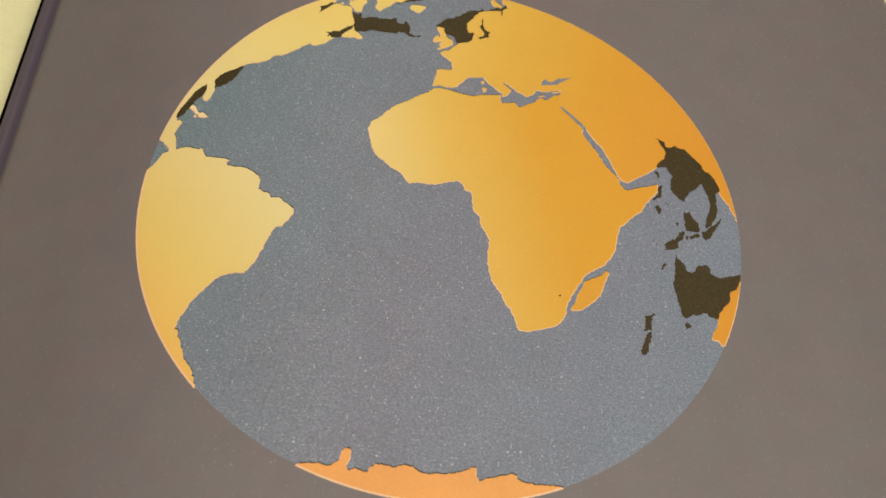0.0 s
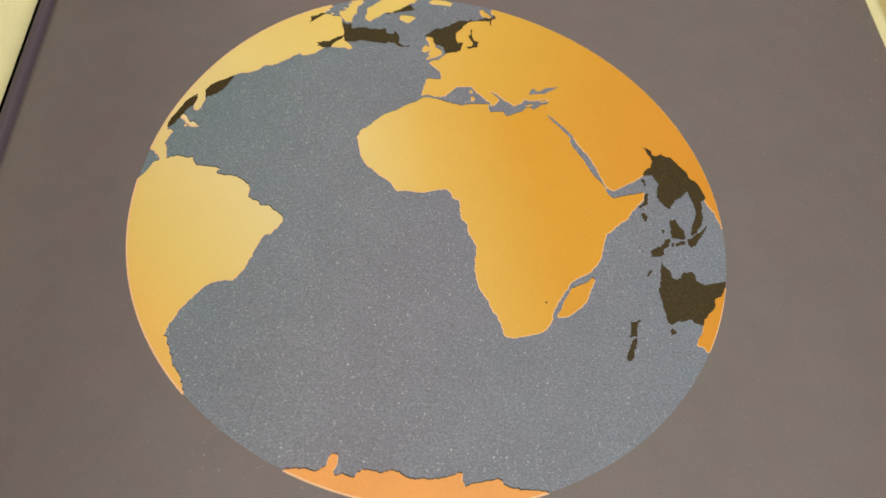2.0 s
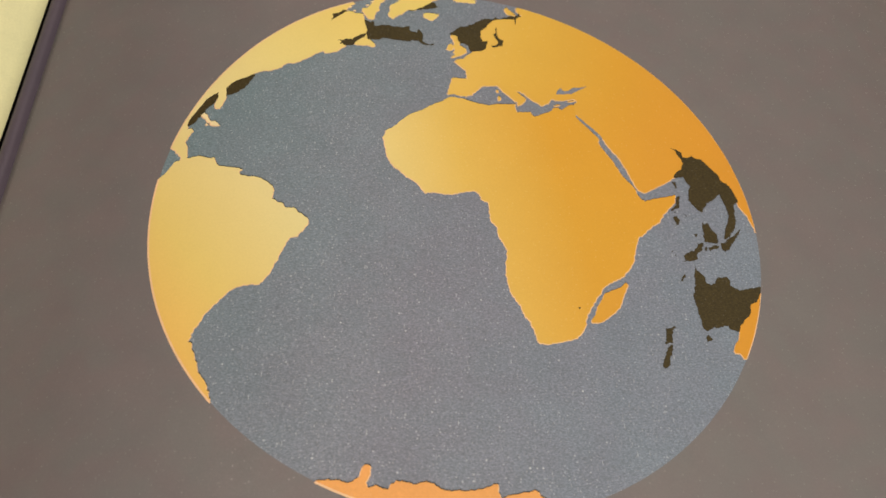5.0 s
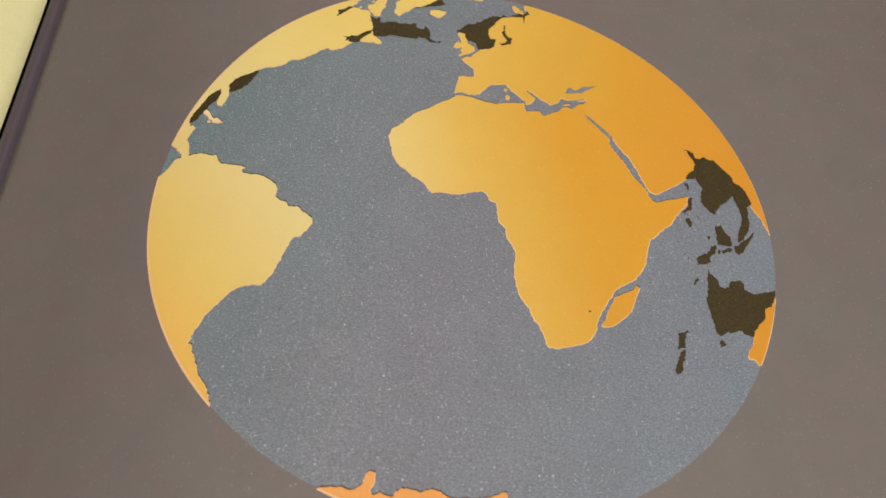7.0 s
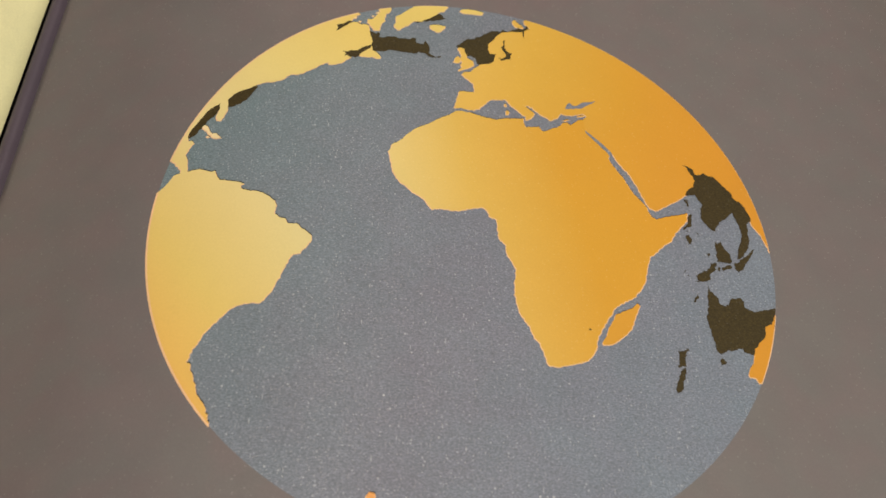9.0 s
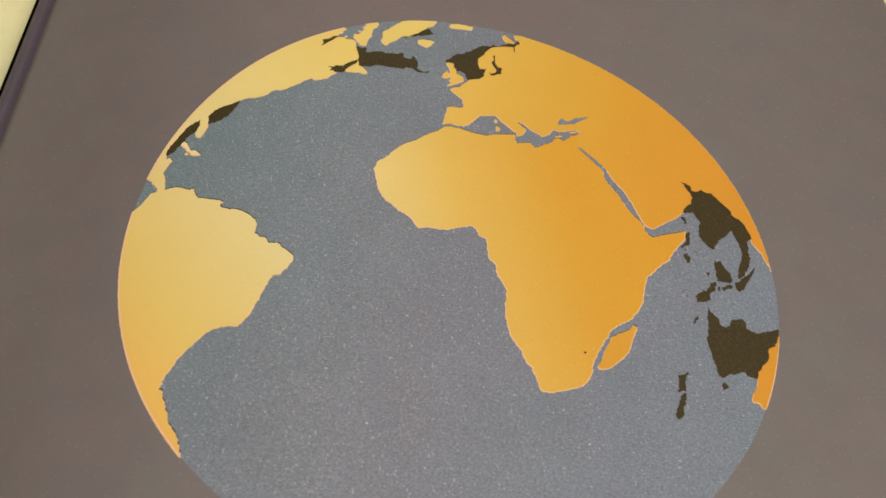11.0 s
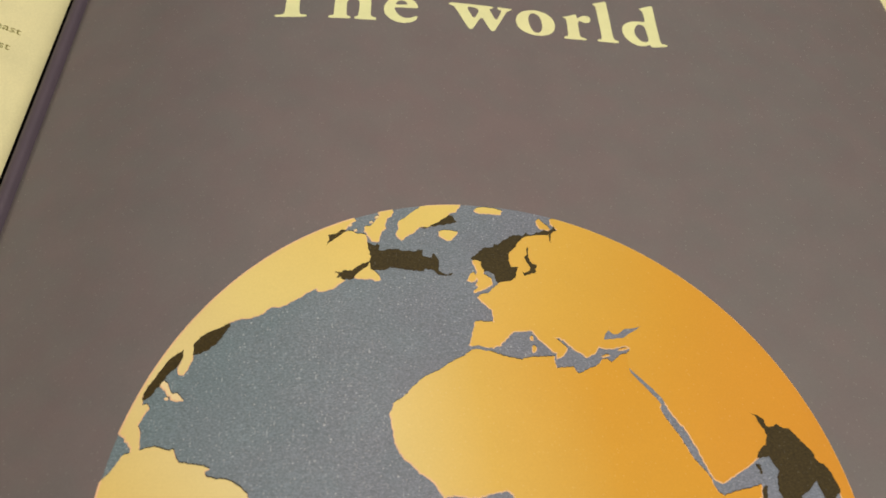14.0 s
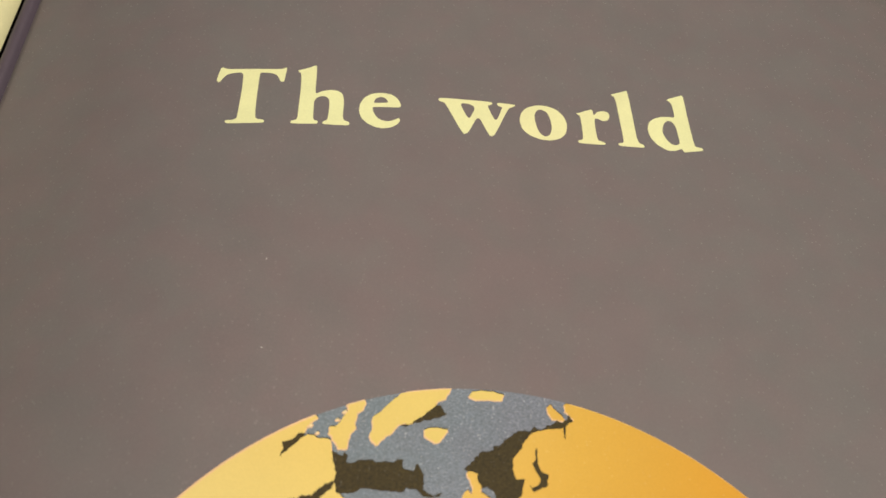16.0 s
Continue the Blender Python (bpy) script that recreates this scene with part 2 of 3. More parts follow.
BAND = 0.0047  # the violet band beside the gutter
LEAN_SIN, LEAN_COS = math.sin(radians(8.0)), math.cos(radians(8.0))


def on_page(x, y, lift=0.0):
    """A point of the bulging right-hand page, in the book's own frame."""
    u = max(x, FALL) / GLOBE
    h = GLOBE * (-0.00525 * u ** 2 + 0.05061 * u ** 3 - 0.02929 * u ** 4) + lift
    h += 0.446 * min(0.0, x - FALL)
    h -= 0.0010 * math.exp(-abs(x - INNER - BAND) / 0.0015)  # the crease along the violet band
    return Vector((x * LEAN_COS + h * LEAN_SIN, y, 0.045 - x * LEAN_SIN + h * LEAN_COS))


GUTTER = on_page(INNER, 0)
GAP = 0.0009


def on_left(x, y, lift=0.0):
    """The left-hand page climbs more steeply from the gutter; x counts from the gutter outwards."""
    return Vector((GUTTER.x - GAP - x, y, GUTTER.z + 0.026 * (1 - math.exp(-x / 0.028)) - 0.08 * x + lift))


def leaf(surface, x0, x1, steps, thick, foot=FOOT, head=HEAD):
    """A sheet of paper that follows the page's bulge."""
    bm = bmesh.new()
    ys = [foot + (head - foot) * j / 24 for j in range(25)]
    sheets = []
    for lift in (0.0, -thick):
        sheets.append([[bm.verts.new(surface(x0 + (x1 - x0) * i / steps, y, lift)) for y in ys] for i in range(steps + 1)])
    top, low = sheets
    for i in range(steps):
        for j in range(24):
            bm.faces.new((top[i][j], top[i + 1][j], top[i + 1][j + 1], top[i][j + 1]))
            bm.faces.new((low[i][j], low[i][j + 1], low[i + 1][j + 1], low[i + 1][j]))
    for i in range(steps):
        bm.faces.new((top[i][0], low[i][0], low[i + 1][0], top[i + 1][0]))
        bm.faces.new((top[i][24], top[i + 1][24], low[i + 1][24], low[i][24]))
    for j in range(24):
        bm.faces.new((top[0][j], top[0][j + 1], low[0][j + 1], low[0][j]))
        bm.faces.new((top[-1][j], low[-1][j], low[-1][j + 1], top[-1][j + 1]))
    bmesh.ops.recalc_face_normals(bm, faces=bm.faces)
    for f in bm.faces:
        f.smooth = abs(f.normal.z) > 0.3
    return bm


def block(surface, x0, x1, slant, steps=60, drop=0.0006):
    """The pages below the open one, as one solid with a slanting fore-edge."""
    bm = bmesh.new()
    ys = (FOOT + 0.001, HEAD - 0.001)
    rows = []
    for i in range(steps + 1):
        x = x0 + (x1 - x0) * i / steps
        a, b = surface(x, ys[0], -drop), surface(x, ys[1], -drop)
        rows.append((bm.verts.new(a), bm.verts.new(b), a, b))
    side = 1 if rows[-1][2].x > rows[0][2].x else -1
    under = []
    for i, (_, _, a, b) in enumerate(rows):
        k = slant * side * max(0.0, (i / steps - 0.8) / 0.2)
        under.append((bm.verts.new((a.x + k, a.y, 0.0036)), bm.verts.new((b.x + k, b.y, 0.0036))))
    for i in range(steps):
        (a, b, *_), (c, d, *_) = rows[i], rows[i + 1]
        (e, f), (g, h) = under[i], under[i + 1]
        for quad in ((a, c, d, b), (e, f, h, g), (a, e, g, c), (b, d, h, f)):
            bm.faces.new(quad)
    bm.faces.new((rows[0][0], rows[0][1], under[0][1], under[0][0]))
    bm.faces.new((rows[-1][0], under[-1][0], under[-1][1], rows[-1][1]))
    bmesh.ops.recalc_face_normals(bm, faces=bm.faces)
    return bm


def under_page(x, y, lift=0.0):
    """The next sheet: it lies under the dark one and runs on past its edge, nearly level."""
    past = max(0.0, x - OUTER)
    return on_page(min(x, OUTER), y, lift - 0.0005) + Vector((past, 0, -0.12 * past))


book = new("open_book")
book.location = (0, 0, BASE)
tagged(book, "large open book, dark globe page facing a cream page", "book")

right_page = part("dark_page", leaf(on_page, INNER + BAND, OUTER, 130, 0.00015), NAVY, book, "dark brownish-navy printed page with a globe and title")
left_page = part("cream_page", leaf(on_left, 0.0, 0.262, 110, 0.00015), CREAM, book, "cream page with small olive text")
part("next_page", leaf(under_page, INNER + 0.0056, OUTER + 0.0050, 120, 0.0002), CREAM, book, "cream margin of the next page")
part("right_page_block", block(on_page, INNER + 0.0056, OUTER - 0.0005, 0.006, drop=0.0012), CREAM, book, "cream fore-edge of the closed pages")
part("left_page_block", block(on_left, 0.0041, 0.2615, 0.006), CREAM, book, "cream fore-edge of the closed pages")


def gutter_band():
    """A rounded band between the gutter and the dark page, slightly proud at its middle; its violet holds the gutter's
    shade.
    """
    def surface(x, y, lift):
        k = (x - INNER) / BAND
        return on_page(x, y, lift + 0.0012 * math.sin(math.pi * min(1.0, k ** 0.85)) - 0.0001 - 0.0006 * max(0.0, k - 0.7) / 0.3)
    return leaf(surface, INNER, INNER + BAND + 0.0008, 14, 0.0002)


part("gutter_band", gutter_band(), VIOLET, book, "dark violet rounded band with the gutter's shade in its colour")


def shadow_strip():
    """A black strip added at the bottom of the gutter in place of its deep shadow."""
    bm = bmesh.new()
    deep = GUTTER.z - 0.0012
    box(bm, (GUTTER.x - GAP - 0.004, FOOT + 0.001, 0.003), (GUTTER.x + 0.004, HEAD - 0.001, deep - 0.0022))
    return bm


part("gutter_shadow_strip", shadow_strip(), GUTTER_SHADOW, book, "black strip in place of the shadow deep in the gutter")


def boards():
    bm = bmesh.new()
    right = on_page(OUTER, 0).x + 0.0055
    left = on_left(0.262, 0).x - 0.012
    box(bm, (left, FOOT - 0.004, 0.0), (GUTTER.x - 0.012, HEAD + 0.004, 0.003), 0.0008)
    box(bm, (GUTTER.x - 0.011, FOOT - 0.004, 0.0), (GUTTER.x + 0.011, HEAD + 0.004, 0.0028), 0.0008)
    box(bm, (GUTTER.x + 0.012, FOOT - 0.004, 0.0), (right, HEAD + 0.004, 0.003), 0.0008)
    part("cover", bm, CLOTH, book, "dark cloth-covered boards")


boards()

# ---- the printed artwork: outlines in millimetres on the page ----
SOUTH_AMERICA_NORTH = [(-69.7, 6.4), (-68.6, 7.5), (-67.4, 9.4), (-66.5, 10.9), (-65.4, 11.2), (-63.7, 11.5), (-62.9, 11.9), (-60.9, 12), (-59.5,
    11.4), (-58.5, 11.1), (-57.8, 11.4), (-57.2, 9.9), (-56.5, 9), (-55.4, 8.8), (-53.8, 8.4), (-52.1, 8.2), (-51, 7.7), (-51.8, 7.1), (-51.3, 6.4),
    (-50, 5.9), (-47.9, 5.7), (-46.3, 5.1), (-45.2, 4.3), (-43.9, 3.2), (-43.4, 1.9), (-43.7, -0.2), (-43, -0.6), (-42.4, -1.2), (-41.3, -1.5),
    (-40.4, -2.8), (-39.4, -2.7), (-38.2, -3), (-37.3, -3.9), (-36.1, -4.7), (-35.1, -5.8)]
SOUTH_AMERICA_EAST = [(-35.4, -7.2), (-36.3, -8.8), (-37.5, -10.3), (-38.7, -10.4), (-39.6, -11.5), (-40.3, -14), (-41.2, -16.3), (-41.9, -17.9),
    (-42.3, -19.4), (-43.3, -20.8), (-44.4, -22.1), (-46.3, -22.1), (-48, -22.5), (-50.1, -23.4), (-51.1, -24.6), (-52.5, -26.1), (-53.8, -27.8),
    (-55, -29.8), (-55.6, -31.4), (-56.4, -32.3), (-56.8, -34), (-57.1, -34.9), (-56.2, -35.5), (-56.1, -36.8), (-55.5, -37.7), (-55.4, -38.9),
    (-54.7, -39.9), (-54.1, -41.8), (-53.1, -43), (-52.3, -44.2), (-51.7, -45.8), (-51.1, -47.9), (-55.7, -49.5), (-65.8, -37), (-72.6, -20.5),
    (-75.7, -5.4), (-73.1, 5.2)]
NORTH_AMERICA_GULF = [(-71, 16.6), (-68.4, 15.2), (-67, 14), (-65.7, 12.2), (-64.9, 10.4), (-63.9, 11.3), (-64.3, 13.2), (-64.6, 15.3), (-65.3, 16.7),
    (-64.6, 18.4), (-63.7, 19.7), (-64.5, 20.5), (-65.3, 20.4), (-65.5, 22), (-64.6, 24.6), (-63.1, 27.2), (-61.7, 29.8), (-60, 31.1), (-59.4, 31.5),
    (-59.1, 30), (-59.7, 27.4), (-59.3, 26.3), (-58.5, 26.3), (-57.8, 27.7), (-57.5, 29.5), (-57.3, 31.3), (-57.6, 32.7), (-56.5, 34.3), (-54.5,
    35.7), (-52.5, 36.4), (-51.2, 37.6), (-49.2, 38.5), (-47.4, 38.5), (-45.1, 39.5), (-43.7, 41.1), (-41.7, 41.1), (-40.3, 41.9), (-38.3, 43.2),
    (-36.9, 44.5), (-35.6, 45.3), (-34.6, 45.8), (-34.4, 45), (-33.1, 45.1), (-31.3, 46), (-29.5, 47.6)]
NORTH_AMERICA_NORTH = [(-29.1, 48), (-29.8, 48), (-30.1, 48.7), (-30.7, 48.2), (-30.5, 49.3), (-31.5, 50), (-30.1, 49.8), (-29.1, 50.5), (-27.6,
    50.5), (-26.1, 51.9), (-24.2, 53), (-23.9, 54.2), (-24.4, 55.8), (-24.8, 57.9), (-25.2, 59.7), (-26, 60.1), (-27.2, 59.9), (-28, 60.6), (-29.1,
    60.7), (-30.3, 59.8), (-31.4, 58.7), (-32.5, 57.7), (-33.5, 56.7), (-33, 57.8), (-33.2, 59.4), (-31.7, 59.7), (-30.6, 61), (-29.7, 60.8), (-29.4,
    61.8), (-28.5, 63), (-27.5, 63.5), (-28.1, 64.5), (-32.1, 67), (-43.5, 60.9), (-55.9, 50.1), (-64.7, 36.9), (-71.4, 22.7)]
NEWFOUNDLAND = [(-27.3, 48.8), (-26.1, 50.3), (-24.7, 51.5), (-24.1, 52.4), (-23.9, 51.1), (-23, 50.5), (-22, 49.4), (-21.8, 48.5), (-22.3, 48),
    (-23.7, 48.6), (-25.4, 48.4), (-26.6, 48.5)]
BAFFIN = [(-25.6, 61), (-25.3, 62.1), (-24.1, 62.4), (-23.3, 63.7), (-22.3, 65.2), (-22.6, 66.4), (-21.2, 67.5), (-19.9, 67.9), (-19.4, 66.6), (-19.9,
    65.4), (-20.8, 64.6), (-21.1, 63.1), (-21, 61.9), (-21.9, 60.9), (-22.2, 59.4), (-22.4, 58.3), (-23.6, 58.2), (-24.4, 59.3), (-24.9, 60.4)]
GREENLAND = [(-18.5, 60.8), (-18, 62.1), (-18.1, 64), (-16.9, 64.8), (-15.6, 66.4), (-14.4, 67.4), (-13.2, 68.7), (-8.7, 70.7), (-3.9, 70.6), (-4.5,
    69), (-5.3, 67.9), (-6.6, 67.3), (-7.4, 66.2), (-8.3, 65.4), (-10.1, 64.1), (-11.4, 63.1), (-13.6, 62.8), (-14.8, 61.3), (-16.3, 60.2), (-17.2,
    59), (-17.9, 59.7)]
ICELAND = [(-9.1, 61.9), (-8.3, 62.4), (-7.4, 62.4), (-6.3, 62.4), (-5, 62.2), (-5.3, 61.2), (-6.3, 60.1), (-7.2, 59.6), (-8.4, 60.5), (-9, 60.9)]
POLAR_ISLAND = [(-0.9, 68.5), (-0.3, 69.4), (1.4, 69.7), (3.9, 69.5), (5.4, 69), (5, 67.9), (3.1, 67.9), (0, 67.9)]
ARCTIC_ISLAND = [(13.3, 66.9), (14, 67.4), (14.8, 66.3), (15.7, 65.6), (16.5, 64.4), (15.6, 64.4), (14.3, 64.6), (13.5, 65.7)]
EUROPE_COAST = [(16.6, 67.5), (16.7, 66.3), (18.2, 64.5), (17.2, 63.9), (15.4, 62.9), (13.5, 62.7), (11.6, 62.3), (10.3, 61.9), (8.9, 60.7), (8.1,
    59.2), (7.1, 58.1), (6.2, 56.6), (6.2, 54.8), (6.7, 53.7), (8.3, 53.7), (7.8, 52.7), (7.4, 50.8), (6.1, 49.9), (4.3, 49.6), (3.3, 48.9), (2.4,
    47.8), (1.1, 46.4), (-0.7, 46.1), (-1.1, 45.4), (-0.4, 44.4), (1.8, 42.5), (2, 39.5), (-1.9, 39.5), (-2.4, 37.5), (-2.7, 35.5), (-3.3, 34.1),
    (-2.7, 33.4), (-0.4, 33.5), (1, 33.5), (2.8, 34.1), (4.2, 35.7), (5.9, 37.6), (7.6, 37.8), (10, 38)]
LEVANT_ARABIA = [(11, 36.3), (12.6, 34.9), (13.9, 33.4), (14.8, 33), (14.5, 31.8), (15.4, 32.1), (16.7, 33.5), (17, 34.3), (15.9, 35.3), (14.6, 36.6),
    (15.7, 36.7), (17.2, 35.3), (19.4, 33.5), (20.9, 32.4), (22.8, 33.5), (23.7, 35), (25.3, 34.5), (27.1, 34.8), (29.6, 35.5), (30.5, 34.9), (29.4,
    33.5), (29.5, 30.6), (30.2, 29.4), (32.3, 26.5), (34.1, 24.8), (35.4, 23.3), (36.6, 21), (38.2, 18.4), (39.6, 16.2), (40.5, 13.8), (41.2, 11.2),
    (41.9, 9.4), (42.4, 7.7), (43.5, 7.1), (44.1, 6.8), (46, 7.9), (48, 9.1), (50.4, 10.6), (52.5, 11.9)]
EAST_ASIA = [(54, 13), (56, 15), (57, 17), (60, 17.6), (61.6, 15.4), (62.9, 14), (63.9, 13), (64.3, 11.6), (65.5, 10.5), (66.3, 8.9), (66.9, 6.6),
    (67.5, 3.8), (68.6, 1.8), (69.3, -0.5), (69.9, -3), (74.1, -4.1), (77.2, 12.9), (69.6, 34.7), (49.6, 57.9), (43.1, 62.7), (25.9, 69.3)]
AFRICA_EAST = [(-2.9, 32.9), (-0.7, 33.2), (1, 32.7), (2.3, 32.1), (4.8, 31.4), (7.1, 31.2), (9.4, 31.8), (12.3, 32), (14, 32.4), (13.9, 31), (14.3,
    29.6), (15.4, 29.8), (17.7, 30), (18.7, 28.6), (20.5, 29.5), (23, 30.7), (24.1, 32), (25, 32.2), (26.1, 31.4), (28.1, 33.2), (29.8, 33.9), (31.8,
    33.1), (31.5, 30.6), (29.8, 29.9), (31.4, 27.4), (33, 24.9), (34.9, 23.1), (34.5, 21.7), (35, 20), (36.2, 17.9), (37.4, 16), (38.3, 13.6), (39.3,
    11.5), (40.5, 9.8), (41.5, 8.5), (42.2, 6.5), (42.5, 5.2), (43.8, 4.4), (46, 5.2), (49, 5.9), (51.7, 6.7), (51.2, 4.5), (49.9, 3.1), (48.8, 1.9),
    (47.4, 0.2), (46.1, -1.7), (44.4, -2.7), (43.4, -3.6)]
AFRICA_SOUTH = [(41.7, -5.2), (40.5, -6.1), (39.7, -8.2), (39, -10.5), (38.3, -12.8), (37.1, -14.7), (35.6, -16.4), (34.1, -17.5), (32, -18.5), (30.6,
    -19.6), (29.5, -21.1), (28.3, -22.8), (26.8, -25), (25.7, -27.2), (25.1, -29.3), (24.1, -31.1), (22.9, -32.2), (21, -32.8), (18.5, -33.4), (16.6,
    -33.8), (15, -33.7), (14.4, -33.1), (14.2, -31.8), (13.6, -30.4), (13.2, -28.8), (12.4, -28.1), (11.5, -25.8), (10.4, -23.7), (9.2, -21.7), (8.9,
    -19.6), (8.6, -17.4), (8.6, -15.2), (9.1, -13), (9.2, -11), (8.2, -9), (7.5, -7.5), (7.2, -5), (5.8, -3.6), (5.8, -0.9), (5.6, 1.5)]
AFRICA_WEST = [(3.9, 2.2), (3.6, 3.8), (2.6, 4.5), (0.3, 4.2), (-1.7, 3.4), (-4.4, 3), (-6.8, 3.5), (-9.1, 3), (-10, 4.4), (-11.1, 5.9), (-12.4, 6.7),
    (-13.8, 7.7), (-15.1, 9), (-16.5, 10.2), (-17.5, 11.6), (-18.2, 13.8), (-18.7, 16.3), (-19.2, 18.9), (-18.4, 20.7), (-16.5, 22.1), (-14.8, 24.3),
    (-12.7, 26.3), (-9.9, 27.8), (-7.1, 30), (-4.9, 31.1), (-2.7, 33)]
MADAGASCAR = [(26.8, -28.5), (26.7, -27.8), (27.7, -26.4), (28.4, -24.5), (29.6, -22.8), (30.4, -21.2), (31.8, -20.5), (33.1, -20), (34.6, -19.2),
    (35.6, -18.2), (36.2, -18.7), (35.3, -20.4), (34.4, -22.3), (33.7, -24), (32.2, -25.8), (30.4, -27.2), (28.7, -28.3)]
ANTARCTICA = [(-30.1, -63.1), (-27.9, -62.8), (-25.8, -62.9), (-24.2, -63.4), (-23.2, -63), (-22.1, -62.3), (-21.7, -60.3), (-21, -59.9), (-20.1,
    -60.1), (-20.3, -61.9), (-20.8, -63.3), (-20.5, -64.2), (-18.9, -63.7), (-17.8, -64.2), (-16.9, -64.4), (-16.2, -63.6), (-15.2, -63), (-13.6,
    -63), (-11.9, -63.5), (-9.8, -63), (-8.2, -63.4), (-6.9, -64.2), (-5.5, -64.5), (-2.2, -64.6), (-0.6, -64.6), (1.1, -64), (2.2, -63.8), (3.3,
    -63), (4, -63.2), (4.1, -64.5), (4.4, -66), (6, -65.3), (8.2, -64.8), (9.9, -64.6), (11, -64.2), (11.8, -64.5), (11.9, -65.4), (14.2, -66.1),
    (16.4, -66.4), (18.6, -66.5), (21.2, -66.6), (16.6, -70.7), (5.5, -74.9), (-11.2, -75), (-25.9, -70.1)]
EAST_RIM_LAND = [(67.2, -19.4), (65.7, -21.8), (64.1, -22.6), (63.4, -25), (61.6, -26.9), (60.4, -28.1), (59.5, -30.8), (58.4, -32.6), (57.6, -33.8),
    (57.8, -34.6), (58.9, -34.7), (59.7, -35.8), (62.9, -36.1), (70.5, -19.7)]
BRITAIN = [(-1.9, 54.6), (-1, 54.9), (-0.1, 54.4), (-0.1, 53.3), (0.5, 52.3), (0.2, 51.4), (1.2, 50.8), (1.9, 50.4), (2.1, 48.8), (1, 48), (-0.2,
    47.3), (-1.7, 46.5), (-1.8, 47), (-0.9, 47.9), (-1.3, 48.7), (-0.8, 49.6), (-1.4, 50.5), (-0.9, 51.9), (-1.3, 53)]
IRELAND = [(-3.1, 49.5), (-2.6, 50.9), (-1.9, 51.6), (-1.3, 50.9), (-1.4, 49.6), (-2.3, 49.1)]
CUBA = [(-62.6, 24.4), (-62, 25.1), (-61.2, 24.5), (-60.7, 23.4), (-59.9, 22.2), (-60.5, 21.9), (-61.3, 23.2), (-62.2, 23.8)]
HISPANIOLA = [(-60.2, 21.9), (-59.6, 22.4), (-59, 22.4), (-58.2, 21.4), (-57.7, 20.9), (-58.8, 20.9), (-59.7, 21.3)]
JAMAICA = [(-61.2, 21.6), (-60.7, 21.8), (-60.5, 21.2), (-61, 21.3)]
SICILY = [(9.6, 34.3), (10, 34.6), (10.4, 34.2), (10.4, 33.4), (9.9, 32.9), (9.6, 33.1)]
SARDINIA = [(9.4, 36.5), (9.8, 36.7), (10, 36.3), (9.8, 35.7), (9.5, 35.8)]
CRETE = [(24, 32.8), (25, 33.2), (25.9, 33.2), (24.5, 32.6)]
CYPRUS = [(27.6, 34.4), (28.9, 34.9), (30, 35), (29.6, 34.7), (28.2, 34.4)]
BLACK_SEA = [(25.1, 36.6), (25.7, 38.2), (26.5, 38.9), (27.3, 37.9), (28.3, 38.1), (30, 39.4), (31.5, 39.6), (33.7, 40.2), (32, 39.1), (29.3, 37.2)]
RED_SEA_NORTH = [(29.4, 30.2), (30.2, 29.5), (31.8, 27.8), (33.6, 25.9), (35.2, 23.9), (35.6, 22.9), (34.9, 22.4), (34.3, 23.5), (32.4, 25.9), (30.9,
    27.7), (29.7, 29.2)]
STRAIT = [(-3.3, 33.5), (-1.6, 33.9), (0.2, 33.3), (1.3, 33.6), (1.3, 32.9), (-0.1, 32.7), (-1.6, 33.1), (-3, 32.8)]
BALTIC = [(10.5, 59.2), (10.9, 59.1), (10.6, 56.5), (11.2, 55.1), (11.9, 54.7), (12.5, 54.5), (12.1, 53.4), (11.9, 52.4), (10.5, 51.9), (9.4, 51.4),
    (8.9, 52.5), (9.5, 52.2), (10.4, 52.6), (11, 53.7), (10.4, 54.6), (9.6, 56.4), (10.3, 57)]
DARK_ARCTIC_SPIKE = [(15.9, 63.5), (16.4, 63.5), (16.3, 61.9), (16.2, 60.7), (15.9, 61.9)]
DARK_INLET = [(-30.9, 47.9), (-31, 49.4), (-32.1, 50.3), (-29.8, 50.5), (-27.8, 50.7), (-26.1, 52.1), (-24, 53.4), (-23.7, 52.3), (-24.9, 50.9), (-26,
    49.9), (-26.9, 48.8), (-27.2, 48.4), (-28.8, 48.1)]
DARK_LABRADOR = [(-25.1, 57.9), (-24, 57.5), (-23.1, 57), (-22.7, 57.7), (-22.2, 57), (-22.4, 55.9), (-21, 55.9), (-19.8, 56.5), (-18, 56.4), (-16.3,
    56.2), (-14.5, 56.2), (-13.7, 56.7), (-12.9, 56.4), (-12.7, 55.1), (-11.8, 55), (-10.9, 54.9), (-10.6, 55.9), (-9.7, 55.2), (-9.2, 53.9), (-9.4,
    51.8), (-8.7, 50.9), (-7.5, 50.7), (-6.3, 51.1), (-6.7, 50.5), (-8.1, 50.3), (-9.5, 50.3), (-10.4, 51.4), (-12.2, 51.7), (-13.4, 51.1), (-15.1,
    51.1), (-16.9, 51.2), (-18, 51.5), (-19.8, 51.6), (-20.9, 51), (-22.6, 50.6), (-23.4, 50.8), (-25.5, 52)]
DARK_HUDSON = [(-33.7, 56.4), (-33.5, 58.2), (-33.7, 59.9), (-32.3, 60), (-31.3, 60.9), (-30.6, 61.8), (-29.4, 61.1), (-30, 59.2), (-31.6, 57.8)]
DARK_GREENLAND = [(-13.2, 62.6), (-11.4, 63.4), (-9.5, 65), (-7.6, 66.3), (-7.2, 67), (-6.1, 66.6), (-5.8, 65.6), (-4.9, 64.9), (-6.2, 64.3), (-7.7,
    63.9), (-9.5, 63.5), (-11.4, 62.8)]
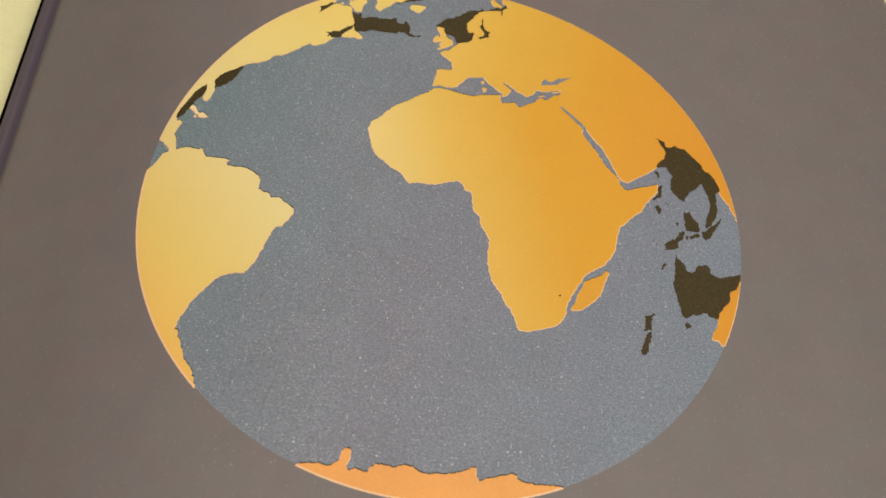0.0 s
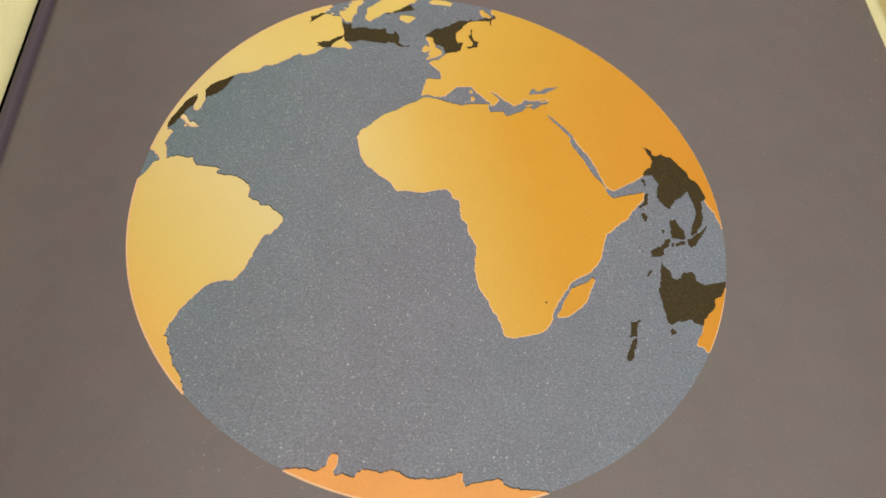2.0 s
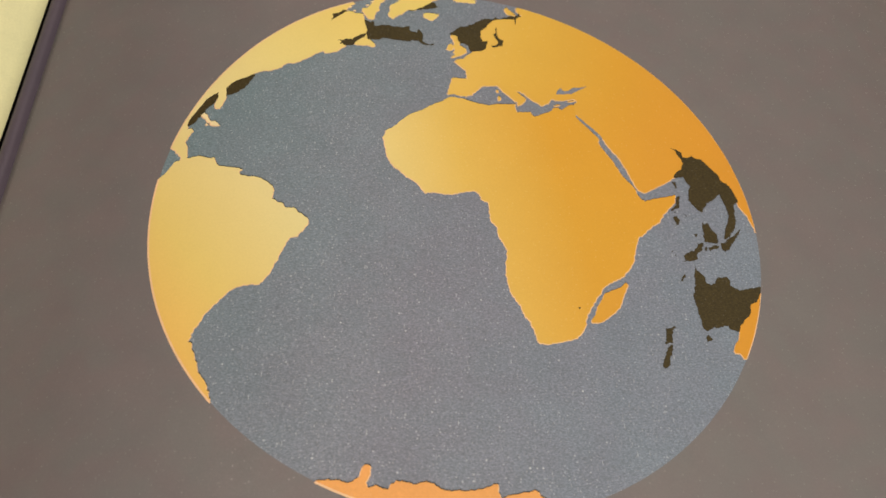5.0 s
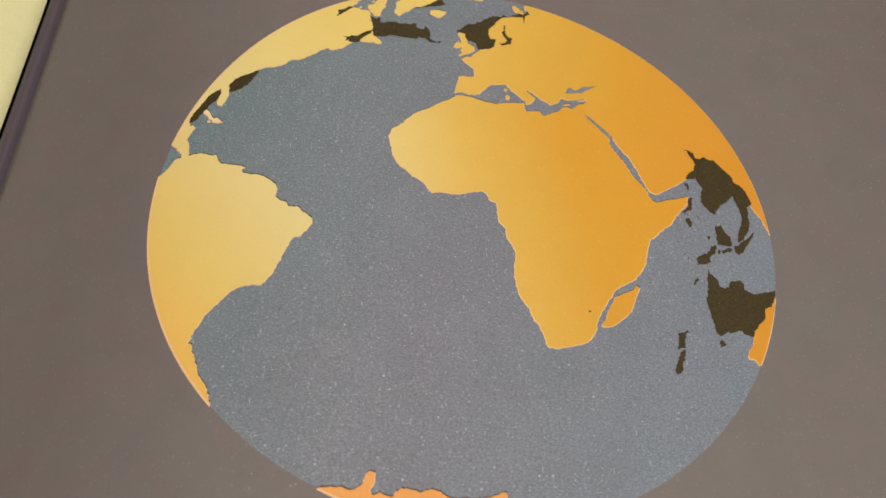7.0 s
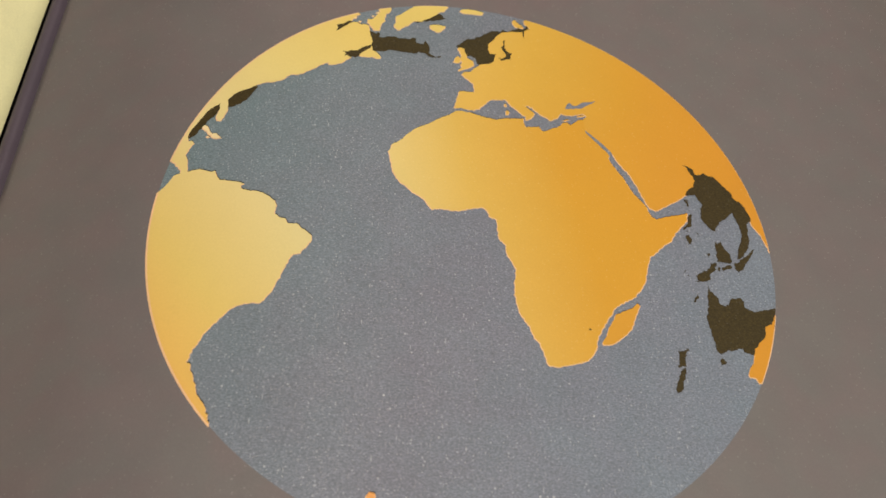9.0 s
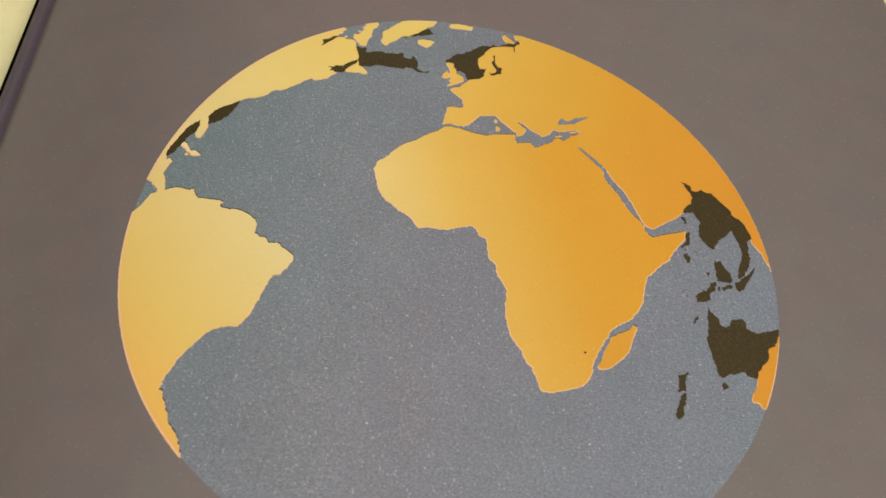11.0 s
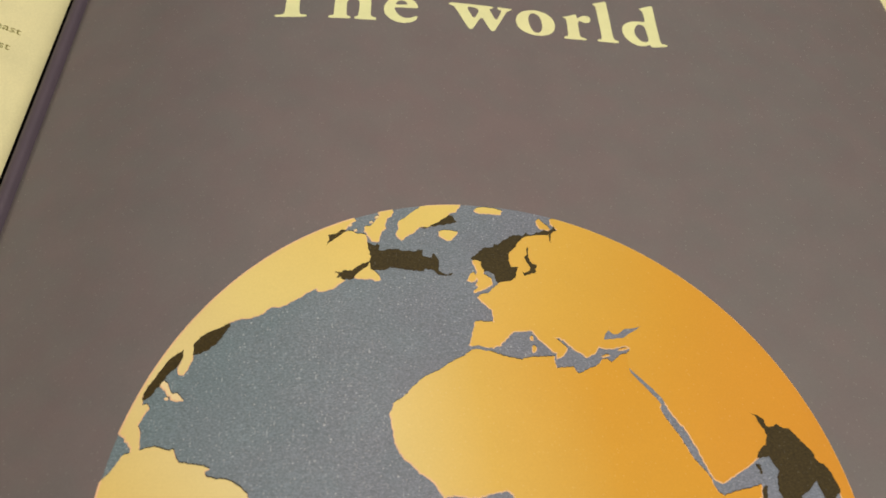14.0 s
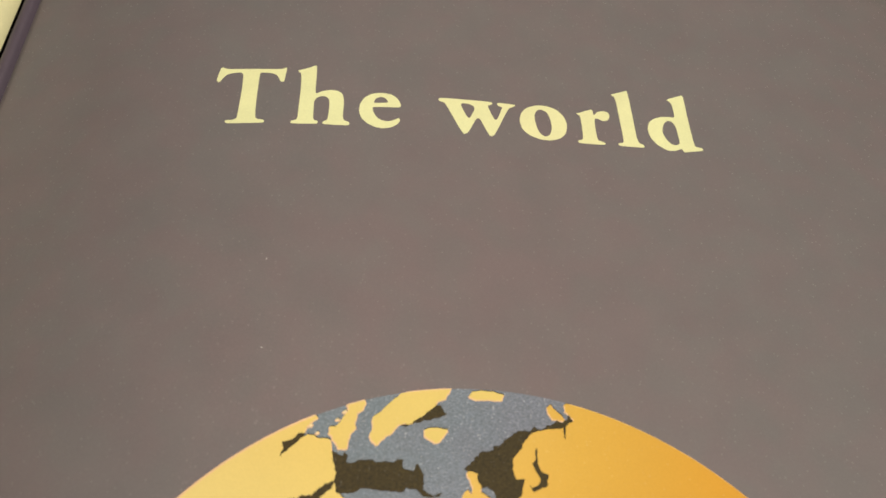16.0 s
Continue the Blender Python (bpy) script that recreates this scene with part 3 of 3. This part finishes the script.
DARK_NORTH_SEA = [(-2.2, 55.4), (-1.3, 56), (-0.4, 57.2), (0.9, 58.3), (2.5, 58.5), (3.2, 59.3), (4.2, 59.5), (5.1, 60.7), (6, 60.9), (6.9, 62), (8.4,
    62.4), (9.6, 62.2), (10.7, 63.2), (11.6, 62.6), (13.6, 63.5), (14.9, 64.3), (16.2, 64.1), (17.2, 65.4), (18, 64.2), (17, 62.7), (12, 60.9), (9.3,
    57.8), (9.2, 50.9), (7.3, 49.9), (4.3, 49.2), (3.3, 49.2), (2.9, 50.5), (2.1, 51.8), (1.3, 52.3), (0.3, 51.7), (-0.3, 53.7), (-1.7, 54.6)]
DARK_MEXICO = [(-65.2, 20.7), (-65.6, 22.6), (-64.7, 25.3), (-63.3, 28.1), (-61.6, 30.9), (-59.3, 32.2), (-58.9, 30.3), (-60, 27.8), (-61.6, 26.1),
    (-62.7, 24.1), (-63.8, 22.2), (-64.9, 21.4)]
DARK_CAROLINA = [(-57.9, 30.3), (-57.9, 33.2), (-56.3, 35.4), (-53.9, 36.5), (-51.9, 37.6), (-50.9, 37.2), (-52, 34.5), (-53.2, 32.7), (-54.9, 31.2),
    (-56.8, 30.4)]
DARK_INDOCHINA = [(53, 21.3), (54.8, 20.5), (55.7, 20), (55.8, 18.4), (57.1, 18.3), (58.1, 19.1), (59, 18.2), (60.5, 18), (61.5, 16.6), (62.6, 15),
    (63.9, 13.5), (64.3, 11.6), (65.7, 10.9), (66.6, 9.1), (67.1, 7.2), (67.3, 5.5), (66.1, 4.5), (65.7, 2.5), (65.6, -0), (64.7, -2.5), (62.7, -5.1),
    (61.5, -5.5), (62.3, -2.6), (63.4, -0.7), (64.1, 1.2), (64, 3.1), (63.7, 5.1), (63, 7.7), (61.2, 5.7), (59.6, 5), (58.1, 3), (57.5, 1.9), (56.5,
    2.7), (55.3, 4.2), (54.9, 5.7), (55.3, 8.1), (56, 9.2), (55, 11.1), (54.7, 12.2), (53.3, 12.1), (52.1, 11.8), (53.1, 13.5), (54.6, 14.7), (55.4,
    16.4), (55.1, 17.8), (54.2, 19.2), (54.2, 20.3)]
DARK_SUMATRA = [(60.2, -7.9), (60.8, -6.7), (62.6, -5.4), (64.2, -4.2), (66, -2.4), (65.8, -3.4), (64.1, -5.6), (62.2, -8.1), (61, -8.8)]
DARK_BORNEO = [(56.9, -0.9), (57.5, -1.4), (58.5, -1.1), (58.8, -2.9), (60.1, -3.9), (60, -6.1), (59.2, -6.7), (57.6, -6.4), (56.4, -6.4), (56.8, -4),
    (56.7, -2.4)]
DARK_GUINEA = [(49.7, -12.5), (50.9, -11.6), (50.6, -10.4), (51.8, -9.5), (54.1, -8.3), (54.8, -6.8), (56.3, -6.8), (55.3, -8.8), (53.9, -10.1), (54,
    -11.2), (52.5, -12), (51.2, -11.7)]
DARK_JAVA = [(57.1, -8.1), (58.6, -7.4), (59.9, -7.4), (59.2, -8.2), (57.6, -8.6)]
DARK_ISLAND_A = [(51.7, 10.7), (52.6, 10.7), (52.7, 9.1), (52.2, 8.5), (51.8, 9.6)]
DARK_ISLAND_B = [(51.8, 6.4), (52.8, 6.3), (52.4, 4.7), (52.2, 3.3), (51, 2.6), (50.1, 1.7), (49.9, 2.3), (51, 3.4)]
DARK_ISLAND_C = [(50, 0.2), (50.9, 0.7), (51.2, -0.3), (51.7, -0.5), (50.6, -2.1), (50.4, -1.1)]
DARK_ISLAND_D = [(48.8, -17.2), (49.2, -16.1), (50, -15.3), (50, -16.1), (49.3, -17.3)]
DARK_ISLAND_E = [(54.3, -4.4), (55.1, -4.1), (54.6, -5.4), (54.4, -4.9)]
DARK_ISLAND_F = [(48.6, -10), (49.1, -10.7), (48.7, -10.6)]
DARK_ISLAND_G = [(56.3, -7.8), (56.9, -8), (56.6, -8.8), (56.2, -8.8)]
DARK_ISLAND_H = [(52.9, 1.5), (53.2, 0.9), (53.6, 0), (53.2, 0.3)]
DARK_ISLAND_I = [(50.5, 1.7), (51, 1.7), (50.7, 1.2)]
DARK_ISLAND_J = [(48.1, -9.3), (48.6, -8.9), (48.3, -9.6)]
ISLET_A = [(-24.5, 63.5), (-24, 63.8), (-23.8, 63.5), (-24.2, 63.2)]
ISLET_B = [(-23.3, 64.9), (-22.7, 65.4), (-22.6, 64.9), (-23.2, 64.6)]
ISLET_C = [(-27.7, 61.2), (-27.3, 61.3), (-27.3, 60.9), (-27.6, 60.7)]
ISLET_D = [(-29, 62.4), (-28.3, 62.7), (-28.4, 62.3), (-28.8, 62)]
DARK_AUSTRALIA = [(53, -12.9), (53.2, -14.1), (53.9, -14.9), (54.5, -15.9), (54.9, -17.3), (55.6, -17.9), (56.8, -17.3), (57.4, -16.2), (59.1, -15.7),
    (60.3, -15.9), (60.5, -17.7), (61.5, -18.7), (63.2, -18.9), (65.3, -18.4), (67.8, -17.9), (71.5, -18.2), (68.8, -21.2), (64.8, -24.3), (62, -28),
    (59.7, -29.5), (58.1, -29), (57.6, -28.2), (56, -28.4), (54.4, -28.7), (52.5, -29.6), (51.8, -28.9), (51.7, -27.5), (51.5, -26.2), (51.4, -24.7),
    (51.2, -22.6), (51.1, -20.4), (51.9, -18.2), (52.3, -16), (52.5, -14.2)]
DARK_TASMANIA = [(51.8, -30.7), (52.8, -30.3), (53.4, -31.4), (52.3, -32.1)]
DARK_ZEALAND_N = [(42.9, -29.2), (43.7, -29.2), (44.5, -28.9), (45.4, -28.5), (45.6, -28.9), (44.6, -29.7), (44.5, -31.2), (44, -32.4), (42.6, -32.9),
    (42.4, -32.7), (43.2, -30.9)]
DARK_ZEALAND_S = [(42.5, -34.4), (43.2, -33.3), (44, -32.9), (43.8, -34.2), (43, -36.3), (42.5, -38), (41.5, -38.5), (41, -37.6), (41.8, -35.8)]
CAP_T = [(-55.5, 144.8), (-55, 144.3), (-54.6, 144.4), (-53.9, 145.9), (-53.1, 146.8), (-51.7, 147.2), (-49.6, 147.3), (-49.4, 141.6), (-49.5, 134.7),
    (-49.6, 133), (-50.5, 132.5), (-51.8, 132.5), (-52.1, 132), (-51.6, 131.5), (-43.6, 131.7), (-43.5, 132.4), (-43.9, 132.7), (-45.1, 132.8),
    (-45.6, 133.5), (-45.8, 136.4), (-45.9, 142.6), (-45.9, 146.9), (-45.6, 147.3), (-43.4, 147.2), (-42.1, 146.7), (-41.4, 145.4), (-41, 144.5),
    (-40.2, 144.5), (-40.1, 146.4), (-39.9, 148.8), (-40.1, 149.2), (-40.8, 148.7), (-42.2, 148.5), (-44.8, 148.5), (-53.2, 148.4), (-54, 148.8),
    (-54.5, 149.1), (-54.9, 148.9), (-55.2, 147.2)]
LOW_H = [(-37.5, 148.3), (-37, 147.8), (-36.5, 147.1), (-36.3, 142), (-36.4, 135.9), (-36.4, 133.3), (-36.9, 132.8), (-37.7, 132.6), (-37.9, 132),
    (-37.5, 131.7), (-32.1, 131.9), (-31.8, 132.4), (-32.1, 132.9), (-32.8, 133), (-33, 133.8), (-33.1, 138.7), (-32.6, 139.8), (-31.7, 140.4),
    (-30.5, 140.4), (-29.8, 139.6), (-29.6, 138), (-29.8, 133.4), (-30.3, 133), (-30.9, 132.6), (-30.8, 131.9), (-25.2, 131.9), (-24.9, 132.4),
    (-25.1, 133), (-26.3, 133.5), (-26.5, 134.8), (-26.4, 139.2), (-26.8, 141.5), (-28, 142.4), (-29.6, 142.6), (-31.5, 142), (-33, 141), (-33,
    145.9), (-33.1, 150.1), (-33.6, 150.2), (-34.6, 149.5), (-35.8, 148.9)]
LOW_E = [(-23, 136.7), (-22.8, 138.8), (-21.9, 140.8), (-20.2, 142.2), (-18, 142.7), (-15.8, 142.5), (-14.3, 141.3), (-13.5, 139.4), (-13.6, 138.5),
    (-14.8, 138.4), (-19.7, 138.1), (-20, 137.8), (-19.7, 136.3), (-18.8, 134.8), (-17.5, 134), (-16, 134), (-14.8, 134.7), (-14.1, 135.2), (-13.6,
    134.8), (-14.1, 133.4), (-15.6, 132.2), (-17.5, 131.7), (-19.5, 132), (-21.4, 133.2), (-22.6, 134.8)]
LOW_E_EYE = [(-19.7, 139.6), (-19.2, 140.9), (-18.1, 141.4), (-17.1, 141.1), (-16.4, 139.9), (-16.7, 139.7), (-19.5, 139.3)]
LOW_W = [(-4.9, 142.1), (-4.3, 142.7), (7.5, 142.7), (8, 142.2), (7.4, 141.6), (6.6, 141.4), (8.4, 136.3), (10.1, 140.8), (10.1, 141.3), (9.1, 141.7),
    (9, 142.3), (9.5, 142.6), (13.2, 142.4), (13.3, 141.9), (12.4, 141.4), (11.7, 141.1), (7.9, 132.4), (7.2, 131.9), (6.7, 132), (6.1, 133.3), (4.3,
    138), (1.8, 132.5), (1, 131.9), (0.4, 132.2), (-3, 140.4), (-3.5, 141.2), (-4.6, 141.6)]
LOW_W_EYE = [(0.1, 141.4), (2.1, 141.5), (3.4, 140.9), (3.6, 139.9), (2.1, 136.3)]
LOW_O = [(14, 137.6), (14.6, 140), (16.1, 141.8), (18.4, 142.8), (20.7, 142.9), (23.3, 141.9), (24.9, 139.8), (25.4, 137.2), (24.8, 134.5), (23.3,
    132.8), (20.9, 131.9), (18.3, 132.1), (16, 133.1), (14.4, 135)]
LOW_O_EYE = [(17.7, 138.2), (17.8, 139.8), (18.5, 141.2), (19.6, 141.6), (20.9, 140.7), (21.5, 138.6), (21.6, 136.1), (21.1, 134), (20, 133), (18.7,
    133.7), (18, 135.6)]
LOW_R = [(27.9, 141.2), (28.7, 141.4), (31, 142.5), (32, 142.9), (32.2, 141.8), (32.2, 140.9), (33.5, 142.3), (34.9, 142.6), (36, 142.2), (36.2,
    140.9), (35.5, 139.6), (34.2, 139.3), (33.2, 139.9), (32.5, 140), (32.2, 139.1), (32.1, 135.5), (32.2, 133.3), (33, 132.8), (33.9, 132.5), (33.9,
    131.8), (27.7, 131.8), (27.4, 132.3), (27.7, 132.8), (28.5, 132.9), (28.8, 134), (28.9, 137), (28.9, 140.1), (28.7, 140.6)]
LOW_L = [(37.4, 148.3), (38.9, 148.9), (41.1, 149.8), (41.8, 150), (41.9, 148.8), (41.9, 142.7), (41.8, 134.6), (42.1, 133.1), (42.9, 132.8), (43.3,
    132.3), (43.1, 131.7), (37.4, 131.8), (36.9, 132.3), (37.3, 132.7), (38.3, 132.9), (38.5, 133.8), (38.5, 138.8), (38.5, 146.2), (38.3, 147.5)]
LOW_D = [(51.4, 147.9), (53.2, 148.7), (55.3, 149.6), (55.9, 149.7), (56, 148.5), (55.7, 141.2), (55.6, 133.9), (55.9, 132.9), (57, 132.8), (57.6,
    132.3), (57.2, 131.8), (54.7, 131.4), (52.7, 131), (52.4, 131.8), (52.3, 132.1), (50.5, 131.3), (48.8, 131.3), (46.7, 132.6), (45.3, 134.7),
    (44.9, 137.5), (45.6, 139.8), (47, 141.2), (49.1, 142), (51.2, 142.1), (52.5, 142), (52.6, 145.6), (52.3, 147.1)]
LOW_D_EYE = [(48.7, 138.2), (49.5, 140.1), (50.6, 140.9), (51.6, 140.5), (52.2, 138.9), (52.2, 133.7), (51.3, 133.1), (50, 133.3), (48.9, 135), (48.5,
    136.8)]


def rough(points, step=0.7, jitter=0.13, seed=0.0, pace=2.0):
    """A coast between its turning points: subdivided, and frayed as the printed one is."""
    out = []
    for (ax, ay), (bx, by) in zip(points, points[1:] + points[:1]):
        n = max(1, int(math.hypot(bx - ax, by - ay) / step))
        for i in range(n):
            x, y = ax + (bx - ax) * i / n, ay + (by - ay) * i / n
            k = noise.noise_vector(Vector((x * pace, y * pace, seed)))
            out.append((x + jitter * k.x * 1.6, y + jitter * k.y * 1.6))
    return out


def rounded(points, rounds=2):
    """Corners of a letter, softened as ink softens them."""
    for _ in range(rounds):
        out = []
        for (ax, ay), (bx, by) in zip(points, points[1:] + points[:1]):
            out += [(0.82 * ax + 0.18 * bx, 0.82 * ay + 0.18 * by), (0.18 * ax + 0.82 * bx, 0.18 * ay + 0.82 * by)]
        points = out
    return points


def inside(points, radius):
    """Pulls what lies past the globe's rim back onto it."""
    out = []
    for x, y in points:
        r = math.hypot(x, y)
        k = min(1.0, radius / r) if r else 1.0
        p = (x * k, y * k)
        if not out or math.hypot(p[0] - out[-1][0], p[1] - out[-1][1]) > 0.02:
            out.append(p)
    return out


def inked(layers):
    """One mesh of flat inked shapes on the page: (loops in mm, lift in mm, material slot) for each layer."""
    bm = bmesh.new()
    for loops, lift, slot in layers:
        flat = bmesh.new()
        corners = [Vector((x, y, 0)) for loop in loops for x, y in loop]
        verts = [flat.verts.new(c) for c in corners]
        for tri in tessellate_polygon([[Vector((x, y, 0)) for x, y in loop] for loop in loops]):
            if len(set(tri)) == 3:
                try:
                    flat.faces.new([verts[i] for i in tri])
                except ValueError:
                    pass
        low, high = min(c.x for c in corners), max(c.x for c in corners)
        cut = math.ceil(low / 2.5) * 2.5
        while cut < high:
            bmesh.ops.bisect_plane(flat, geom=flat.verts[:] + flat.edges[:] + flat.faces[:], plane_co=(cut, 0, 0), plane_no=(1, 0, 0))
            cut += 2.5
        made = {v: bm.verts.new(on_page(v.co.x / 1000, v.co.y / 1000, lift / 1000)) for v in flat.verts}
        for f in flat.faces:
            order = [made[v] for v in f.verts]
            face = bm.faces.new(order)
            face.normal_update()
            if face.normal.z < 0:
                face.normal_flip()
            face.material_index, face.smooth = slot, True
        flat.free()
    return bm


def shifted(points, dx, dy):
    return [(x + dx, y + dy) for x, y in points]


def disc(radius, n=360):
    return [(radius * math.cos(2 * math.pi * i / n), radius * math.sin(2 * math.pi * i / n)) for i in range(n)]


part("ocean", inked([([disc(69.95)], 0.03, 0)]), OCEAN, right_page, "slate-blue printed ocean disc with pale specks")


def land(name, points, ink, label, seed=0.0, jitter=0.15, rim=70.06, shade=69.9, dark=0.20, lift=0.10):
    """Near land: its colour over a pale and a dark copy that sit slightly out of register."""
    coast = rough(rough(points, 0.5, 1.25 * jitter, seed), 0.16, 0.10, 7.0, 4.5)
    part(name, inked([
        ([inside(shifted(coast, 0.5 * dark, dark), shade)], 0.055, 2),
        ([inside(shifted(coast, 0.16, -0.13), rim)], 0.065, 1),
        ([inside(shifted(coast, -0.18, -0.22), rim)], 0.075, 1),
        ([inside(coast, 69.85)], lift, 0)]), [ink, PALE, SHADE], right_page, label)


def far_land(name, points, lift=0.09, jitter=0.26):
    part(name, inked([([inside(rough(rough(points, 0.5, jitter, 0.0, 1.6), 0.16, 0.13, 5.0, 5.5), 69.9)], lift, 0)]), DARK, right_page, "dark brown printed patch")


land("africa", AFRICA_EAST + AFRICA_SOUTH + AFRICA_WEST, LAND_AFRICA, "printed Africa blending from yellow to orange")
land("eurasia", EUROPE_COAST + LEVANT_ARABIA + EAST_ASIA, LAND_ASIA, "printed Europe and Asia in orange", rim=69.95, shade=70.0, lift=0.112)
land("south_america", SOUTH_AMERICA_NORTH + SOUTH_AMERICA_EAST, LAND_AMERICA, "printed South America in pale yellow", rim=70.25, dark=0.24)
land("north_america", NORTH_AMERICA_GULF + NORTH_AMERICA_NORTH, LAND_AMERICA, "printed North America in pale yellow", rim=70.16)
land("antarctica", ANTARCTICA, LAND_SOUTH, "printed Antarctica in salmon orange", rim=70.25, dark=0.24)
land("greenland", GREENLAND, LAND_AMERICA, "printed Greenland in yellow")
land("east_rim_land", EAST_RIM_LAND, LAND_ASIA, "narrow printed orange land at the globe's rim")
for points in (CUBA, HISPANIOLA, JAMAICA):
    land("island", points, LAND_PALE, "", 3.0, 0.1)
for points in (ISLET_A, ISLET_B, ISLET_C, ISLET_D):
    land("islet", points, LAND_PALE, "", 3.0, 0.05)
for points in (NEWFOUNDLAND, BAFFIN, ICELAND, POLAR_ISLAND):
    land("island", points, LAND_AMERICA, "", 3.0, 0.1)
for points in (ARCTIC_ISLAND, BRITAIN, IRELAND, MADAGASCAR, SICILY, SARDINIA, CRETE, CYPRUS):
    land("island", points, LAND_ASIA, "", 3.0, 0.08)
for points in (DARK_INLET, DARK_LABRADOR, DARK_HUDSON, DARK_GREENLAND, DARK_NORTH_SEA, DARK_MEXICO, DARK_CAROLINA, DARK_SUMATRA,
               DARK_BORNEO, DARK_GUINEA, DARK_JAVA, DARK_ISLAND_A, DARK_ISLAND_B, DARK_ISLAND_C, DARK_ISLAND_D, DARK_ISLAND_E, DARK_ISLAND_F,
               DARK_ISLAND_G, DARK_ISLAND_H, DARK_ISLAND_I, DARK_ISLAND_J, DARK_AUSTRALIA, DARK_TASMANIA, DARK_ZEALAND_N, DARK_ZEALAND_S):
    far_land("far_land", points)
far_land("far_land", DARK_INDOCHINA, 0.13, 0.15)
far_land("inland_sea", BALTIC, 0.13, 0.1)
far_land("inland_sea", DARK_ARCTIC_SPIKE, 0.13, 0.05)
part("inland_sea", inked([([rough(BLACK_SEA, 0.6, 0.1)], 0.13, 0)]), OCEAN, right_page)
for points in (RED_SEA_NORTH, STRAIT):
    part("strait", inked([([rough(points, 0.6, 0.04)], 0.13, 0)]), OCEAN, right_page)
part("ink_spot", inked([([[(24.3 + 0.28 * math.cos(a), -25.0 + 0.22 * math.sin(a)) for a in np.linspace(0, 6, 12)]], 0.13, 0)]), DARK, right_page)

# ---- the title ----
for name, loops in (("letter_t", [CAP_T]), ("letter_h", [LOW_H]), ("letter_e", [LOW_E, LOW_E_EYE]), ("letter_w", [LOW_W, LOW_W_EYE]),
                    ("letter_o", [LOW_O, LOW_O_EYE]), ("letter_r", [LOW_R]), ("letter_l", [LOW_L]), ("letter_d", [LOW_D, LOW_D_EYE])):
    part(name, inked([([rounded(loop) for loop in loops], 0.05, 0)]), CREAM_INK, right_page, "cream serif letter of the title The world")


# ---- small text on the facing page, running towards the gutter ----
def text_line(body, size, end, baseline):
    """Letters laid on the left-hand page; end: metres from the gutter to the last letter."""
    curve = bpy.data.curves.new("text_line", "FONT")
    curve.body, curve.size, curve.resolution_u = body, size, 3
    holder = new("text_line", curve)
    flat = bpy.data.meshes.new_from_object(holder.evaluated_get(bpy.context.evaluated_depsgraph_get()))
    bpy.data.objects.remove(holder)
    bm = bmesh.new()
    bm.from_mesh(flat)
    width = max(v.co.x for v in bm.verts)
    for v in bm.verts:
        v.co = on_left(end + width - v.co.x, baseline + v.co.y, 0.00004)
    part("text_line", bm, TEXT_INK, left_page, "small olive printed letters")


text_line("east", 0.0036, 0.0065, 0.1357)
text_line("west", 0.0036, 0.0074, 0.1289)


def printed_rule(start, end, y, width):
    """A thin brown rule printed on the facing page."""
    bm = bmesh.new()
    steps = 8
    rows = []
    for i in range(steps + 1):
        x = start + (end - start) * i / steps
        rows.append((bm.verts.new(on_left(x, y - width / 2, 0.00004)), bm.verts.new(on_left(x, y + width / 2, 0.00004))))
    for (a, b), (c, d) in zip(rows, rows[1:]):
        bm.faces.new((a, b, d, c))
    part("printed_rule", bm, RULE_INK, left_page, "thin brown printed line")


RULE_INK = printed("brown_rule_ink", (0.42, 0.28, 0.09), 0.1)
printed_rule(0.0046, 0.0120, 0.1744, 0.0004)
